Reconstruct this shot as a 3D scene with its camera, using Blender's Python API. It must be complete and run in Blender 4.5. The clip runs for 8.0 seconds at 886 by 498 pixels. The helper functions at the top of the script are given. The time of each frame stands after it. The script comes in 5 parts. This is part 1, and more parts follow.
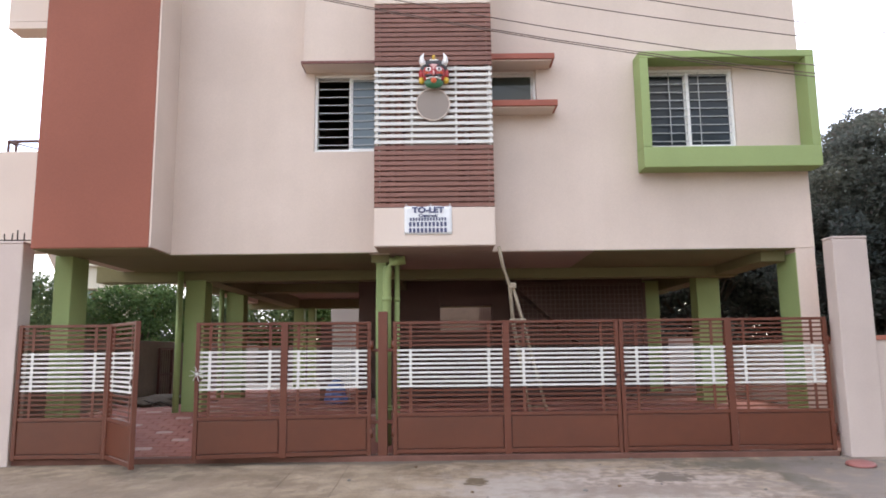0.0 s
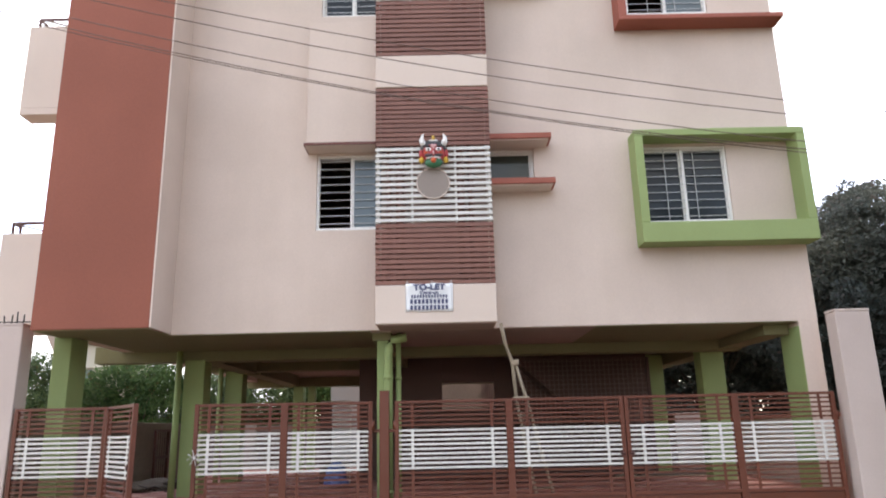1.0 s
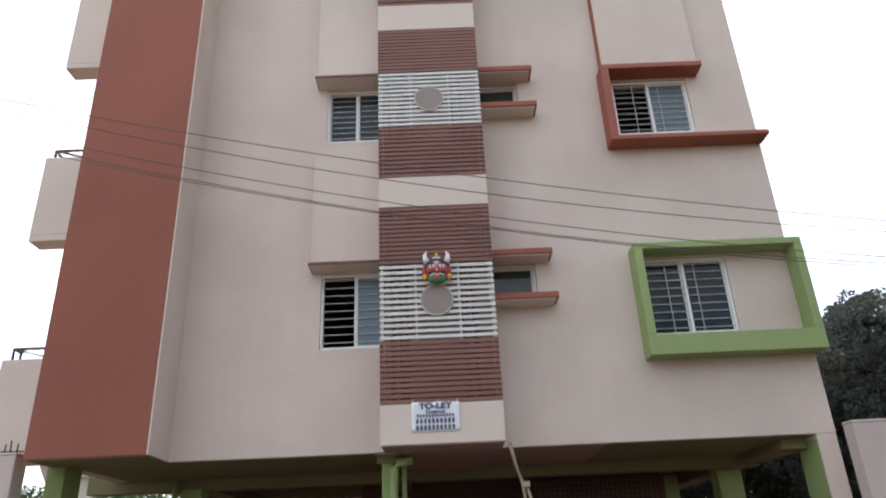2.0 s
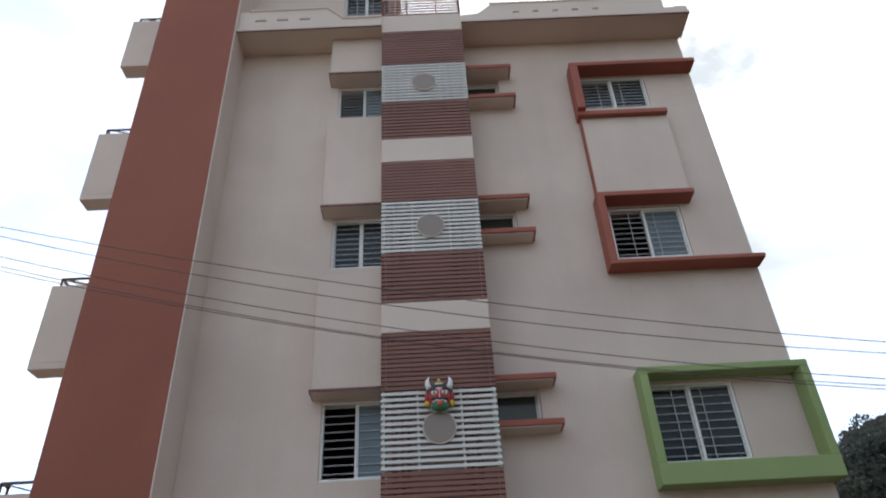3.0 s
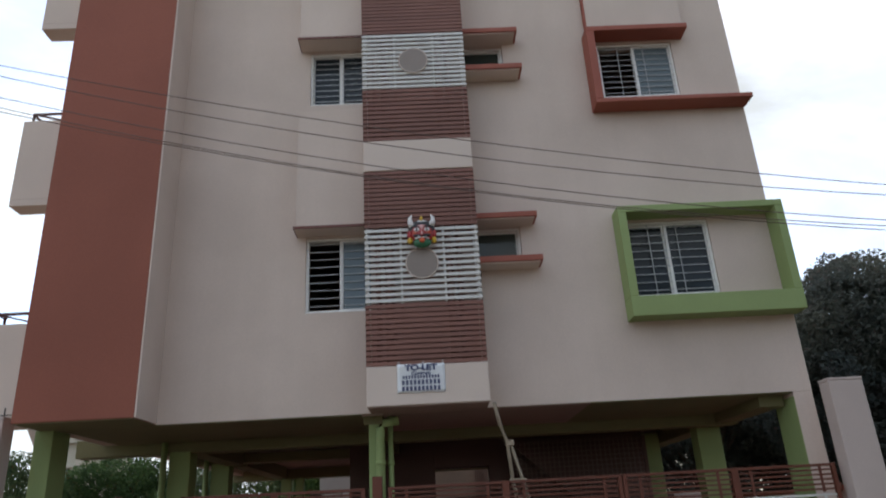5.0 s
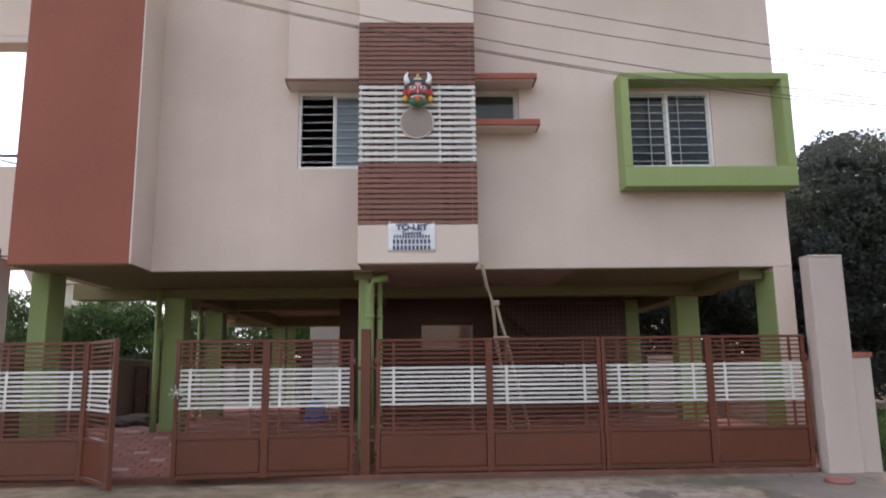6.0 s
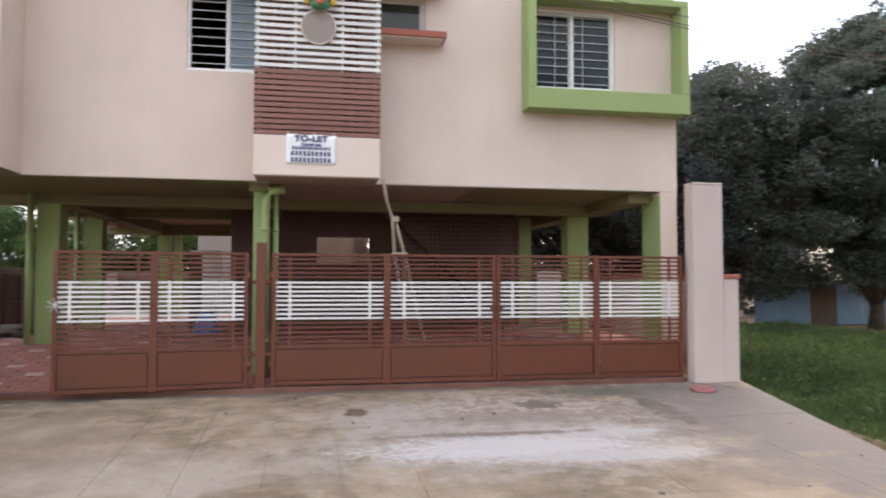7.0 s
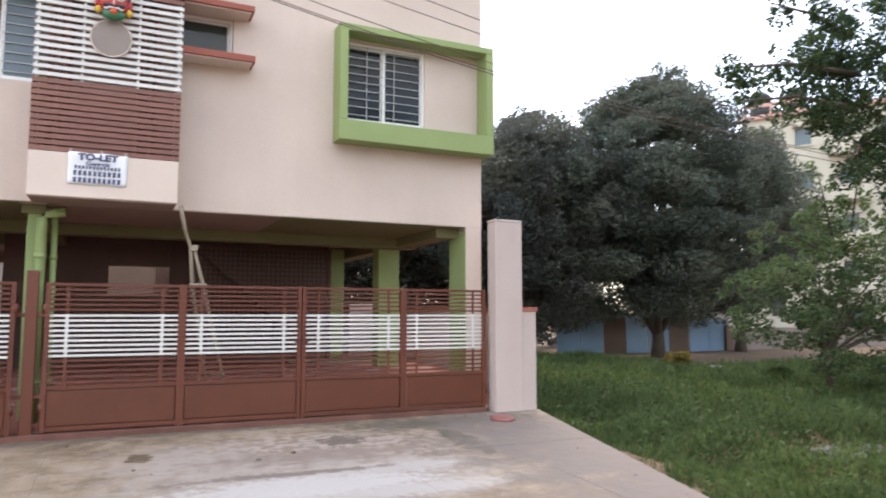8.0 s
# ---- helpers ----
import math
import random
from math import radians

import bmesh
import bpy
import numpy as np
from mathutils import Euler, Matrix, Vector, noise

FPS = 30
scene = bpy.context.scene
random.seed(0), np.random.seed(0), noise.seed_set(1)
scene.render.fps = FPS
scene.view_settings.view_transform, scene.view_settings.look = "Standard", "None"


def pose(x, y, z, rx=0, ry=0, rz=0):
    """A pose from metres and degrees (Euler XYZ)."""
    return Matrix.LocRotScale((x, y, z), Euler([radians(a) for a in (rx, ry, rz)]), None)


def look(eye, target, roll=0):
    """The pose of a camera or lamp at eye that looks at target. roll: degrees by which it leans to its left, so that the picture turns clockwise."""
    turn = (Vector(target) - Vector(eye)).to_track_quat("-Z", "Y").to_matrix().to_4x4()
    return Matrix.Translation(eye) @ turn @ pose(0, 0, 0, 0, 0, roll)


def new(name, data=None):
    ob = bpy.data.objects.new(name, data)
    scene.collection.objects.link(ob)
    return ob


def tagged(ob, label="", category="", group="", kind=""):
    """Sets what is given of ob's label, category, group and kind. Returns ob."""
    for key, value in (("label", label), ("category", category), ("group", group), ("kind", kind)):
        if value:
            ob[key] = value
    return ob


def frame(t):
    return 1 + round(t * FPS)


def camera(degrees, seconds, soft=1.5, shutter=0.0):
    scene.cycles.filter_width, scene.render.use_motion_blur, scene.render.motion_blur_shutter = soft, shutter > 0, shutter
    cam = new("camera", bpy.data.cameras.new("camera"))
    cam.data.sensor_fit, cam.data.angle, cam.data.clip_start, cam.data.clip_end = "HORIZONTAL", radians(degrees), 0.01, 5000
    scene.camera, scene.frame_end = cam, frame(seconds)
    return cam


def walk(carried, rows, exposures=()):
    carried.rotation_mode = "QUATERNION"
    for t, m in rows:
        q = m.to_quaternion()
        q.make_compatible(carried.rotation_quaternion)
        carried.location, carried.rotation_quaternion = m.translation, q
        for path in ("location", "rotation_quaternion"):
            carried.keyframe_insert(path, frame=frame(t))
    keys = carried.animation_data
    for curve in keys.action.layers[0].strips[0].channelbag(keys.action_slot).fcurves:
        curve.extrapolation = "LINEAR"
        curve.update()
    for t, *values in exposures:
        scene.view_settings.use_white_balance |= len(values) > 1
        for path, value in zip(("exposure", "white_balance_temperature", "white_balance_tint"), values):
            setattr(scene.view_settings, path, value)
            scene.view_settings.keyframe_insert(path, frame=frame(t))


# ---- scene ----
cam = camera(64.3, 8.0, soft=1.8, shutter=0.3)
PATH = [
    (0, (0.058, -0.0, 1.252), (0.0613, 7.9143, 2.4167), -0.66),
    (0.5, (0.052, -0.008, 1.233), (0.0653, 7.8774, 2.5842), -0.76),
    (1, (0.044, -0.015, 1.287), (0.0627, 7.7349, 3.2724), -1.31),
    (1.5, (0.03, -0.011, 1.277), (0.0716, 7.5625, 3.8544), -1.84),
    (1.7, (0.015, -0.003, 1.255), (0.0648, 7.4751, 4.0974), -2.17),
    (2.8, (-0.05, -0.02, 1.257), (0.0574, 6.7458, 5.5251), -3.30),
    (3, (-0.012, -0.028, 1.243), (0.0954, 6.5928, 5.7321), -3.27),
    (3.5, (-0.006, -0.03, 1.233), (0.1716, 6.2123, 6.2333), -3.69),
    (4, (-0.046, -0.002, 1.177), (0.2205, 6.4722, 5.8682), -4.43),
    (4.5, (0.032, -0.009, 1.171), (0.2043, 7.0862, 4.8621), -3.63),
    (4.7, (0.002, -0.021, 1.208), (0.201, 7.2418, 4.5568), -3.66),
    (5.8, (0.002, 0.007, 1.215), (0.2315, 7.8199, 2.9174), -1.31),
    (6, (-0.01, -0.011, 1.243), (0.2466, 7.8674, 2.6076), -0.75),
    (6.5, (-0.058, 0.015, 1.276), (0.3553, 7.9776, 1.933), -0.01),
    (7, (-0.089, 0.052, 1.31), (1.3726, 7.909, 1.6676), 0.10),
    (7.5, (0.023, 0.064, 1.335), (2.5707, 7.6331, 1.7949), 0.17),
    (8, (0.092, 0.086, 1.312), (3.4592, 7.3063, 2.0401), 0.09),
]
EXPOSURES = [(0.0, 1.55, 7450, 17), (1.0, 1.41, 7450, 16), (1.5, 1.17, 7300, 14), (2.8, 0.34, 6850, 10), (3.5, 0.06, 6600, 8), (4.0, -0.14, 6650, 8), (4.7, -0.02, 6850, 9), (6.0, 0.92, 7300, 16), (6.5, 1.16, 7550, 17), (7.0, 1.43, 7500, 17), (8.0, 1.62, 7400, 16)]
walk(cam, [(t, look(eye, target, roll)) for t, eye, target, roll in PATH], EXPOSURES)

# ---- world and sun: bright broken overcast ----
world = bpy.data.worlds.new("sky")
scene.world = world
world.use_nodes = True
wn, wl = world.node_tree.nodes, world.node_tree.links
wn.clear()
w_out = wn.new("ShaderNodeOutputWorld")
w_bg = wn.new("ShaderNodeBackground")
w_sky = wn.new("ShaderNodeTexSky")
w_sky.sky_type, w_sky.sun_disc = "NISHITA", False
w_sky.sun_elevation, w_sky.sun_rotation = radians(52), radians(20)
w_gain = wn.new("ShaderNodeVectorMath")
w_gain.operation = "SCALE"
w_gain.inputs[3].default_value = 3.0
w_co = wn.new("ShaderNodeTexCoord")
w_map = wn.new("ShaderNodeMapping")
w_map.inputs["Scale"].default_value = (1.6, 1.6, 3.2)
w_noise = wn.new("ShaderNodeTexNoise")
w_noise.inputs["Scale"].default_value, w_noise.inputs["Detail"].default_value = 1.7, 7.0
w_noise.inputs["Roughness"].default_value, w_noise.inputs["Distortion"].default_value = 0.55, 0.4
w_ramp = wn.new("ShaderNodeValToRGB")
w_ramp.color_ramp.elements[0].position, w_ramp.color_ramp.elements[1].position = 0.40, 0.62
w_ramp.color_ramp.elements[0].color = (0.22, 0.22, 0.22, 1)
w_mix = wn.new("ShaderNodeMixRGB")
w_mix.inputs["Color2"].default_value = (8.8, 9.75, 10.8, 1)
wl.new(w_co.outputs["Generated"], w_map.inputs["Vector"])
wl.new(w_map.outputs["Vector"], w_noise.inputs["Vector"])
wl.new(w_noise.outputs["Fac"], w_ramp.inputs["Fac"])
wl.new(w_sky.outputs["Color"], w_gain.inputs[0])
wl.new(w_gain.outputs["Vector"], w_mix.inputs["Color1"])
wl.new(w_ramp.outputs["Color"], w_mix.inputs["Fac"])
w_dot = wn.new("ShaderNodeVectorMath")
w_dot.operation = "DOT_PRODUCT"
w_dot.inputs[1].default_value = (0.20, 0.58, 0.79)
w_veil = wn.new("ShaderNodeMapRange")
w_veil.inputs[1].default_value, w_veil.inputs[2].default_value = -0.6, 1.0
w_veil.inputs[3].default_value, w_veil.inputs[4].default_value = 0.74, 0.80
w_tone = wn.new("ShaderNodeVectorMath")
w_tone.operation = "SCALE"
wl.new(w_co.outputs["Generated"], w_dot.inputs[0])
w_big = wn.new("ShaderNodeTexNoise")
w_big.inputs["Scale"].default_value, w_big.inputs["Detail"].default_value = 2.3, 5.0
w_body = wn.new("ShaderNodeMapRange")
w_body.inputs[1].default_value, w_body.inputs[2].default_value = 0.36, 0.64
w_body.inputs[3].default_value, w_body.inputs[4].default_value = 0.93, 1.12
w_xyz = wn.new("ShaderNodeSeparateXYZ")
w_east = wn.new("ShaderNodeMapRange")
w_east.interpolation_type = "SMOOTHSTEP"
w_east.inputs[1].default_value, w_east.inputs[2].default_value = 0.02, 0.42
w_east.inputs[3].default_value, w_east.inputs[4].default_value = 1.06, 0.70
w_all = wn.new("ShaderNodeMath")
w_all.operation = "MULTIPLY"
wl.new(w_co.outputs["Generated"], w_xyz.inputs[0])
wl.new(w_xyz.outputs[0], w_east.inputs[0])
w_both = wn.new("ShaderNodeMath")
w_both.operation = "MULTIPLY"
wl.new(w_map.outputs["Vector"], w_big.inputs["Vector"])
wl.new(w_big.outputs["Fac"], w_body.inputs[0])
wl.new(w_dot.outputs["Value"], w_veil.inputs[0])
wl.new(w_mix.outputs["Color"], w_tone.inputs[0])
wl.new(w_veil.outputs[0], w_both.inputs[0])
wl.new(w_body.outputs[0], w_both.inputs[1])
wl.new(w_both.outputs[0], w_all.inputs[0])
wl.new(w_east.outputs[0], w_all.inputs[1])
wl.new(w_all.outputs[0], w_tone.inputs[3])
wl.new(w_tone.outputs["Vector"], w_bg.inputs["Color"])
w_bg.inputs["Strength"].default_value = 0.13
wl.new(w_bg.outputs["Background"], w_out.inputs["Surface"])

sun = new("sun", bpy.data.lights.new("sun", "SUN"))
sun.data.energy, sun.data.angle, sun.data.color = 0.7, radians(25), (1.0, 0.95, 0.88)
sun.matrix_world = look((4.0, 19.6, 15.8), (0, 8, 0))


# ---- materials ----
def ramp_noise(nt, co, scale, detail, lo, hi, c0, c1):
    n = nt.nodes.new("ShaderNodeTexNoise")
    n.inputs["Scale"].default_value, n.inputs["Detail"].default_value = scale, detail
    nt.links.new(co, n.inputs["Vector"])
    r = nt.nodes.new("ShaderNodeValToRGB")
    e = r.color_ramp.elements
    e[0].position, e[1].position = lo, hi
    e[0].color, e[1].color = (*c0, 1), (*c1, 1)
    nt.links.new(n.outputs["Fac"], r.inputs["Fac"])
    return n, r


def blend(nt, a, b, fac, mode="MULTIPLY"):
    m = nt.nodes.new("ShaderNodeMixRGB")
    m.blend_type = mode
    for value, slot in ((a, "Color1"), (b, "Color2"), (fac, "Fac")):
        if isinstance(value, (int, float)):
            m.inputs[slot].default_value = value
        elif isinstance(value, tuple):
            m.inputs[slot].default_value = (*value, 1)
        else:
            nt.links.new(value, m.inputs[slot])
    return m.outputs["Color"]


def material(name, color, rough=0.7, metal=0.0, spread=0.12, broad=0.7, fine=40.0, bump=0.15, depth=0.004, each=0.0, streaks=0.0, spec=0.5, see=0.0):
    """A painted or natural surface: broad stains, fine grain and relief; each: variation from object to object."""
    m = bpy.data.materials.new(name)
    m.use_nodes = True
    nt = m.node_tree
    bsdf = nt.nodes["Principled BSDF"]
    geo = nt.nodes.new("ShaderNodeNewGeometry")
    co = geo.outputs["Position"]
    lo = tuple(1 - spread * k for k in (1.0, 1.05, 1.1))
    _, r1 = ramp_noise(nt, co, broad, 5, 0.3, 0.7, lo, (1, 1, 1))
    n2, r2 = ramp_noise(nt, co, fine, 4, 0.25, 0.75, tuple(1 - 0.6 * spread for _ in range(3)), (1.0, 1.0, 1.0))
    c = blend(nt, color, r1.outputs["Color"], 1.0)
    c = blend(nt, c, r2.outputs["Color"], 1.0)
    if streaks:
        mp = nt.nodes.new("ShaderNodeMapping")
        mp.inputs["Scale"].default_value = (1.0, 1.0, 0.07)
        nt.links.new(co, mp.inputs["Vector"])
        _, r3 = ramp_noise(nt, mp.outputs["Vector"], 2.2, 6, 0.42, 0.75, (1, 1, 1), tuple(1 - streaks * k for k in (0.9, 1.0, 1.1)))
        c = blend(nt, c, r3.outputs["Color"], 1.0)
    if each:
        info = nt.nodes.new("ShaderNodeObjectInfo")
        r = nt.nodes.new("ShaderNodeMapRange")
        r.inputs[3].default_value, r.inputs[4].default_value = 1 - each, 1 + each
        nt.links.new(info.outputs["Random"], r.inputs[0])
        hsv = nt.nodes.new("ShaderNodeHueSaturation")
        nt.links.new(r.outputs[0], hsv.inputs["Value"])
        nt.links.new(c, hsv.inputs["Color"])
        c = hsv.outputs["Color"]
    nt.links.new(c, bsdf.inputs["Base Color"])
    bsdf.inputs["Roughness"].default_value, bsdf.inputs["Metallic"].default_value = rough, metal
    bsdf.inputs["Specular IOR Level"].default_value = spec
    if bump:
        b = nt.nodes.new("ShaderNodeBump")
        b.inputs["Strength"].default_value, b.inputs["Distance"].default_value = bump, depth
        nt.links.new(n2.outputs["Fac"], b.inputs["Height"])
        nt.links.new(b.outputs["Normal"], bsdf.inputs["Normal"])
    return m


def leaf_material(name, dark, light, brown=(0.12, 0.07, 0.03), brown_share=0.05):
    """Leaves: colour from leaf to leaf, and a little light through them."""
    m = bpy.data.materials.new(name)
    m.use_nodes = True
    nt = m.node_tree
    bsdf = nt.nodes["Principled BSDF"]
    geo = nt.nodes.new("ShaderNodeNewGeometry")
    r = nt.nodes.new("ShaderNodeValToRGB")
    e = r.color_ramp.elements
    e[0].color, e[1].color = (*dark, 1), (*light, 1)
    k = e.new(1.0 - brown_share)
    k.color = (*light, 1)
    e[-1].position, e[-1].color = 1.0, (*brown, 1)
    nt.links.new(geo.outputs["Random Per Island"], r.inputs["Fac"])
    _, big = ramp_noise(nt, geo.outputs["Position"], 0.35, 3, 0.35, 0.65, (0.7, 0.75, 0.8), (1.15, 1.1, 1.0))
    c = blend(nt, r.outputs["Color"], big.outputs["Color"], 1.0)
    nt.links.new(c, bsdf.inputs["Base Color"])
    bsdf.inputs["Roughness"].default_value = 0.65
    bsdf.inputs["Specular IOR Level"].default_value = 0.15
    tr = nt.nodes.new("ShaderNodeBsdfTranslucent")
    nt.links.new(c, tr.inputs["Color"])
    mix = nt.nodes.new("ShaderNodeMixShader")
    mix.inputs[0].default_value = 0.38
    nt.links.new(bsdf.outputs[0], mix.inputs[1])
    nt.links.new(tr.outputs[0], mix.inputs[2])
    nt.links.new(mix.outputs[0], nt.nodes["Material Output"].inputs["Surface"])
    return m


M_CREAM = material("cream_wall_paint", (0.675, 0.552, 0.474), 0.85, spread=0.13, broad=0.9, fine=60, bump=0.3, streaks=0.06)
M_CREAM2 = material("cream_trim_paint", (0.685, 0.567, 0.488), 0.8, spread=0.09, broad=0.9, fine=60, bump=0.2)
M_RUST = material("rust_red_wall_paint", (0.315, 0.098, 0.062), 0.8, spread=0.16, broad=0.6, fine=50, bump=0.25, streaks=0.04)
M_PILLAR = material("dusty_cream_paint", (0.57, 0.465, 0.42), 0.85, spread=0.12, broad=1.4, fine=60, bump=0.25, streaks=0.05)
M_REDTRIM = material("red_trim_paint", (0.34, 0.095, 0.062), 0.7, spread=0.12, broad=1.2, fine=60, bump=0.2)
M_IRONRED = material("dark_red_edge_paint", (0.17, 0.06, 0.05), 0.7, spread=0.15, broad=1.5)
M_GREEN = material("green_paint", (0.285, 0.365, 0.145), 0.75, spread=0.1, broad=0.9, fine=55, bump=0.2, streaks=0.06)
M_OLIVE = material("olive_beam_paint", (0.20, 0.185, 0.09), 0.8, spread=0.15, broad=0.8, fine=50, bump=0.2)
# plaster kept darker than its own tone: interior shade is put into the colour
M_SOFFIT = material("dimmed_soffit_plaster", (0.36, 0.255, 0.21), 0.85, spread=0.15, broad=0.7, fine=40, bump=0.2)
M_GATE = material("brown_gate_enamel", (0.131, 0.0315, 0.0142), 0.45, spread=0.16, broad=1.4, fine=70, bump=0.1, each=0.06)
M_GATEPANEL = material("brown_gate_sheet", (0.128, 0.0320, 0.0145), 0.36, spread=0.22, broad=1.6, fine=9, bump=0.10, depth=0.006)
M_WHITE = material("white_enamel", (0.67, 0.652, 0.615), 0.45, spread=0.07, broad=2.0, fine=70, bump=0.08, each=0.04)
M_SCREENBROWN = material("brown_screen_paint", (0.235, 0.101, 0.074), 0.6, spread=0.16, broad=1.5, fine=60, bump=0.15, each=0.08)
M_ALU = material("white_aluminium", (0.78, 0.77, 0.74), 0.4, spread=0.05, broad=2, fine=80, bump=0.05)
M_BAR = material("painted_grille_bar", (0.42, 0.43, 0.43), 0.45, spread=0.06, bump=0.05)
M_IRON = material("dark_red_iron", (0.10, 0.035, 0.03), 0.55, spread=0.2, fine=80)
M_BLACKIRON = material("rusty_rebar", (0.05, 0.04, 0.035), 0.75, metal=0.3, spread=0.3, fine=90)
M_WIRE = material("weathered_cable", (0.13, 0.085, 0.07), 0.7, spread=0.1, bump=0)
M_CORE = material("dark_brown_wall_tile", (0.105, 0.052, 0.042), 0.6, spread=0.2, broad=1.0, fine=40)
M_BAMBOO = material("weathered_bamboo", (0.36, 0.29, 0.21), 0.75, spread=0.3, broad=4, fine=60, bump=0.4)
M_LID = material("faded_red_plastic", (0.30, 0.10, 0.09), 0.5, spread=0.15, broad=4)
M_SILL = material("dusty_red_sill", (0.20, 0.085, 0.062), 0.9, spread=0.35, broad=3, fine=50, bump=0.4)
M_OUT = material("grey_white_wall", (0.34, 0.33, 0.33), 0.85, spread=0.1, broad=0.5)
M_MESH = material("dull_mesh_wire", (0.20, 0.15, 0.13), 0.7, spread=0.1, bump=0)
M_CAPRED = material("red_coping", (0.40, 0.13, 0.085), 0.8, spread=0.2, broad=3, fine=60, bump=0.3)
M_PAVER = material("red_paver", (0.40, 0.150, 0.115), 0.8, spread=0.22, broad=1.2, fine=60, bump=0.4, each=0.05)
M_PAVERW = material("white_paver", (0.58, 0.37, 0.31), 0.8, spread=0.2, broad=2.0, fine=60, bump=0.4, each=0.1)
M_JOINT = material("sand_joint", (0.33, 0.145, 0.11), 0.95, spread=0.3, broad=2, fine=80)
M_SOIL = material("bare_red_soil", (0.20, 0.125, 0.075), 0.95, spread=0.35, broad=0.6, fine=14, bump=0.8, depth=0.03)
M_BARK = material("tree_bark", (0.10, 0.075, 0.055), 0.9, spread=0.35, broad=3, fine=25, bump=0.8, depth=0.02)
M_LEAFDARK = leaf_material("dark_foliage", (0.092, 0.110, 0.096), (0.132, 0.156, 0.118), (0.14, 0.125, 0.11), 0.09)
M_LEAFBROWN = leaf_material("brownish_foliage", (0.084, 0.096, 0.088), (0.122, 0.132, 0.112), (0.145, 0.112, 0.105), 0.14)
M_LEAFNEAR = leaf_material("deep_green_foliage", (0.030, 0.055, 0.030), (0.075, 0.115, 0.050), (0.16, 0.20, 0.06), 0.06)
M_LEAFMID = leaf_material("fresh_foliage", (0.040, 0.080, 0.030), (0.10, 0.165, 0.052))
M_LEAFGREY = leaf_material("greyish_foliage", (0.05, 0.085, 0.042), (0.14, 0.19, 0.08))
M_WEED = leaf_material("weed_foliage", (0.05, 0.086, 0.032), (0.12, 0.168, 0.062), (0.15, 0.135, 0.07), 0.04)
M_BLUE = material("blue_sheet", (0.16, 0.28, 0.42), 0.5, spread=0.15, broad=0.8, fine=20)
M_BROWNSHEET = material("rusty_sheet", (0.14, 0.085, 0.06), 0.7, spread=0.25, broad=0.8, fine=20)
M_FARWALL = material("far_cream_wall", (0.50, 0.46, 0.37), 0.85, spread=0.1, broad=0.3, fine=10)
M_FARPINK = material("far_pink_wall", (0.60, 0.36, 0.30), 0.85, spread=0.1, broad=0.3, fine=10)
M_GREYWALL = material("grey_block_wall", (0.25, 0.205, 0.175), 0.9, spread=0.25, broad=0.6, fine=12, bump=0.4)
M_REARWALL = material("brown_rear_wall_paint", (0.15, 0.10, 0.08), 0.85, spread=0.2, broad=0.8, fine=30, bump=0.3)
M_STONE = material("grey_rubble", (0.20, 0.183, 0.165), 0.9, spread=0.25, broad=3, fine=20, bump=0.5)
M_BLACK = material("black_plastic", (0.02, 0.02, 0.022), 0.5, spread=0.1)
M_SHEET = material("white_banner_vinyl", (0.78, 0.79, 0.80), 0.45, spread=0.06, broad=5, fine=60, bump=0.1)
M_INK = material("dark_blue_print", (0.06, 0.07, 0.15), 0.5, spread=0.05, bump=0)
M_TAPE = material("clear_tape", (0.40, 0.34, 0.31), 0.3, spread=0.1)
M_MIRROR = material("beige_disc", (0.27, 0.22, 0.19), 0.6, spread=0.06, broad=3, bump=0.05)
M_BLUETARP = material("blue_tarpaulin", (0.10, 0.17, 0.42), 0.5, spread=0.2, broad=4, fine=30, bump=0.3)
M_MASKRED = material("mask_red", (0.42, 0.03, 0.03), 0.35, spread=0.15, broad=8)
M_MASKBLACK = material("mask_black", (0.02, 0.018, 0.018), 0.35, spread=0.1)
M_MASKGREEN = material("mask_green", (0.03, 0.15, 0.07), 0.35, spread=0.1)
M_MASKYELLOW = material("mask_yellow", (0.65, 0.40, 0.04), 0.35, spread=0.1)
M_MASKPINK = material("mask_pink", (0.72, 0.42, 0.40), 0.35, spread=0.08)
M_MASKORANGE = material("mask_orange", (0.62, 0.10, 0.03), 0.35, spread=0.08)
M_MASKWHITE = material("mask_white", (0.80, 0.78, 0.76), 0.35, spread=0.05)


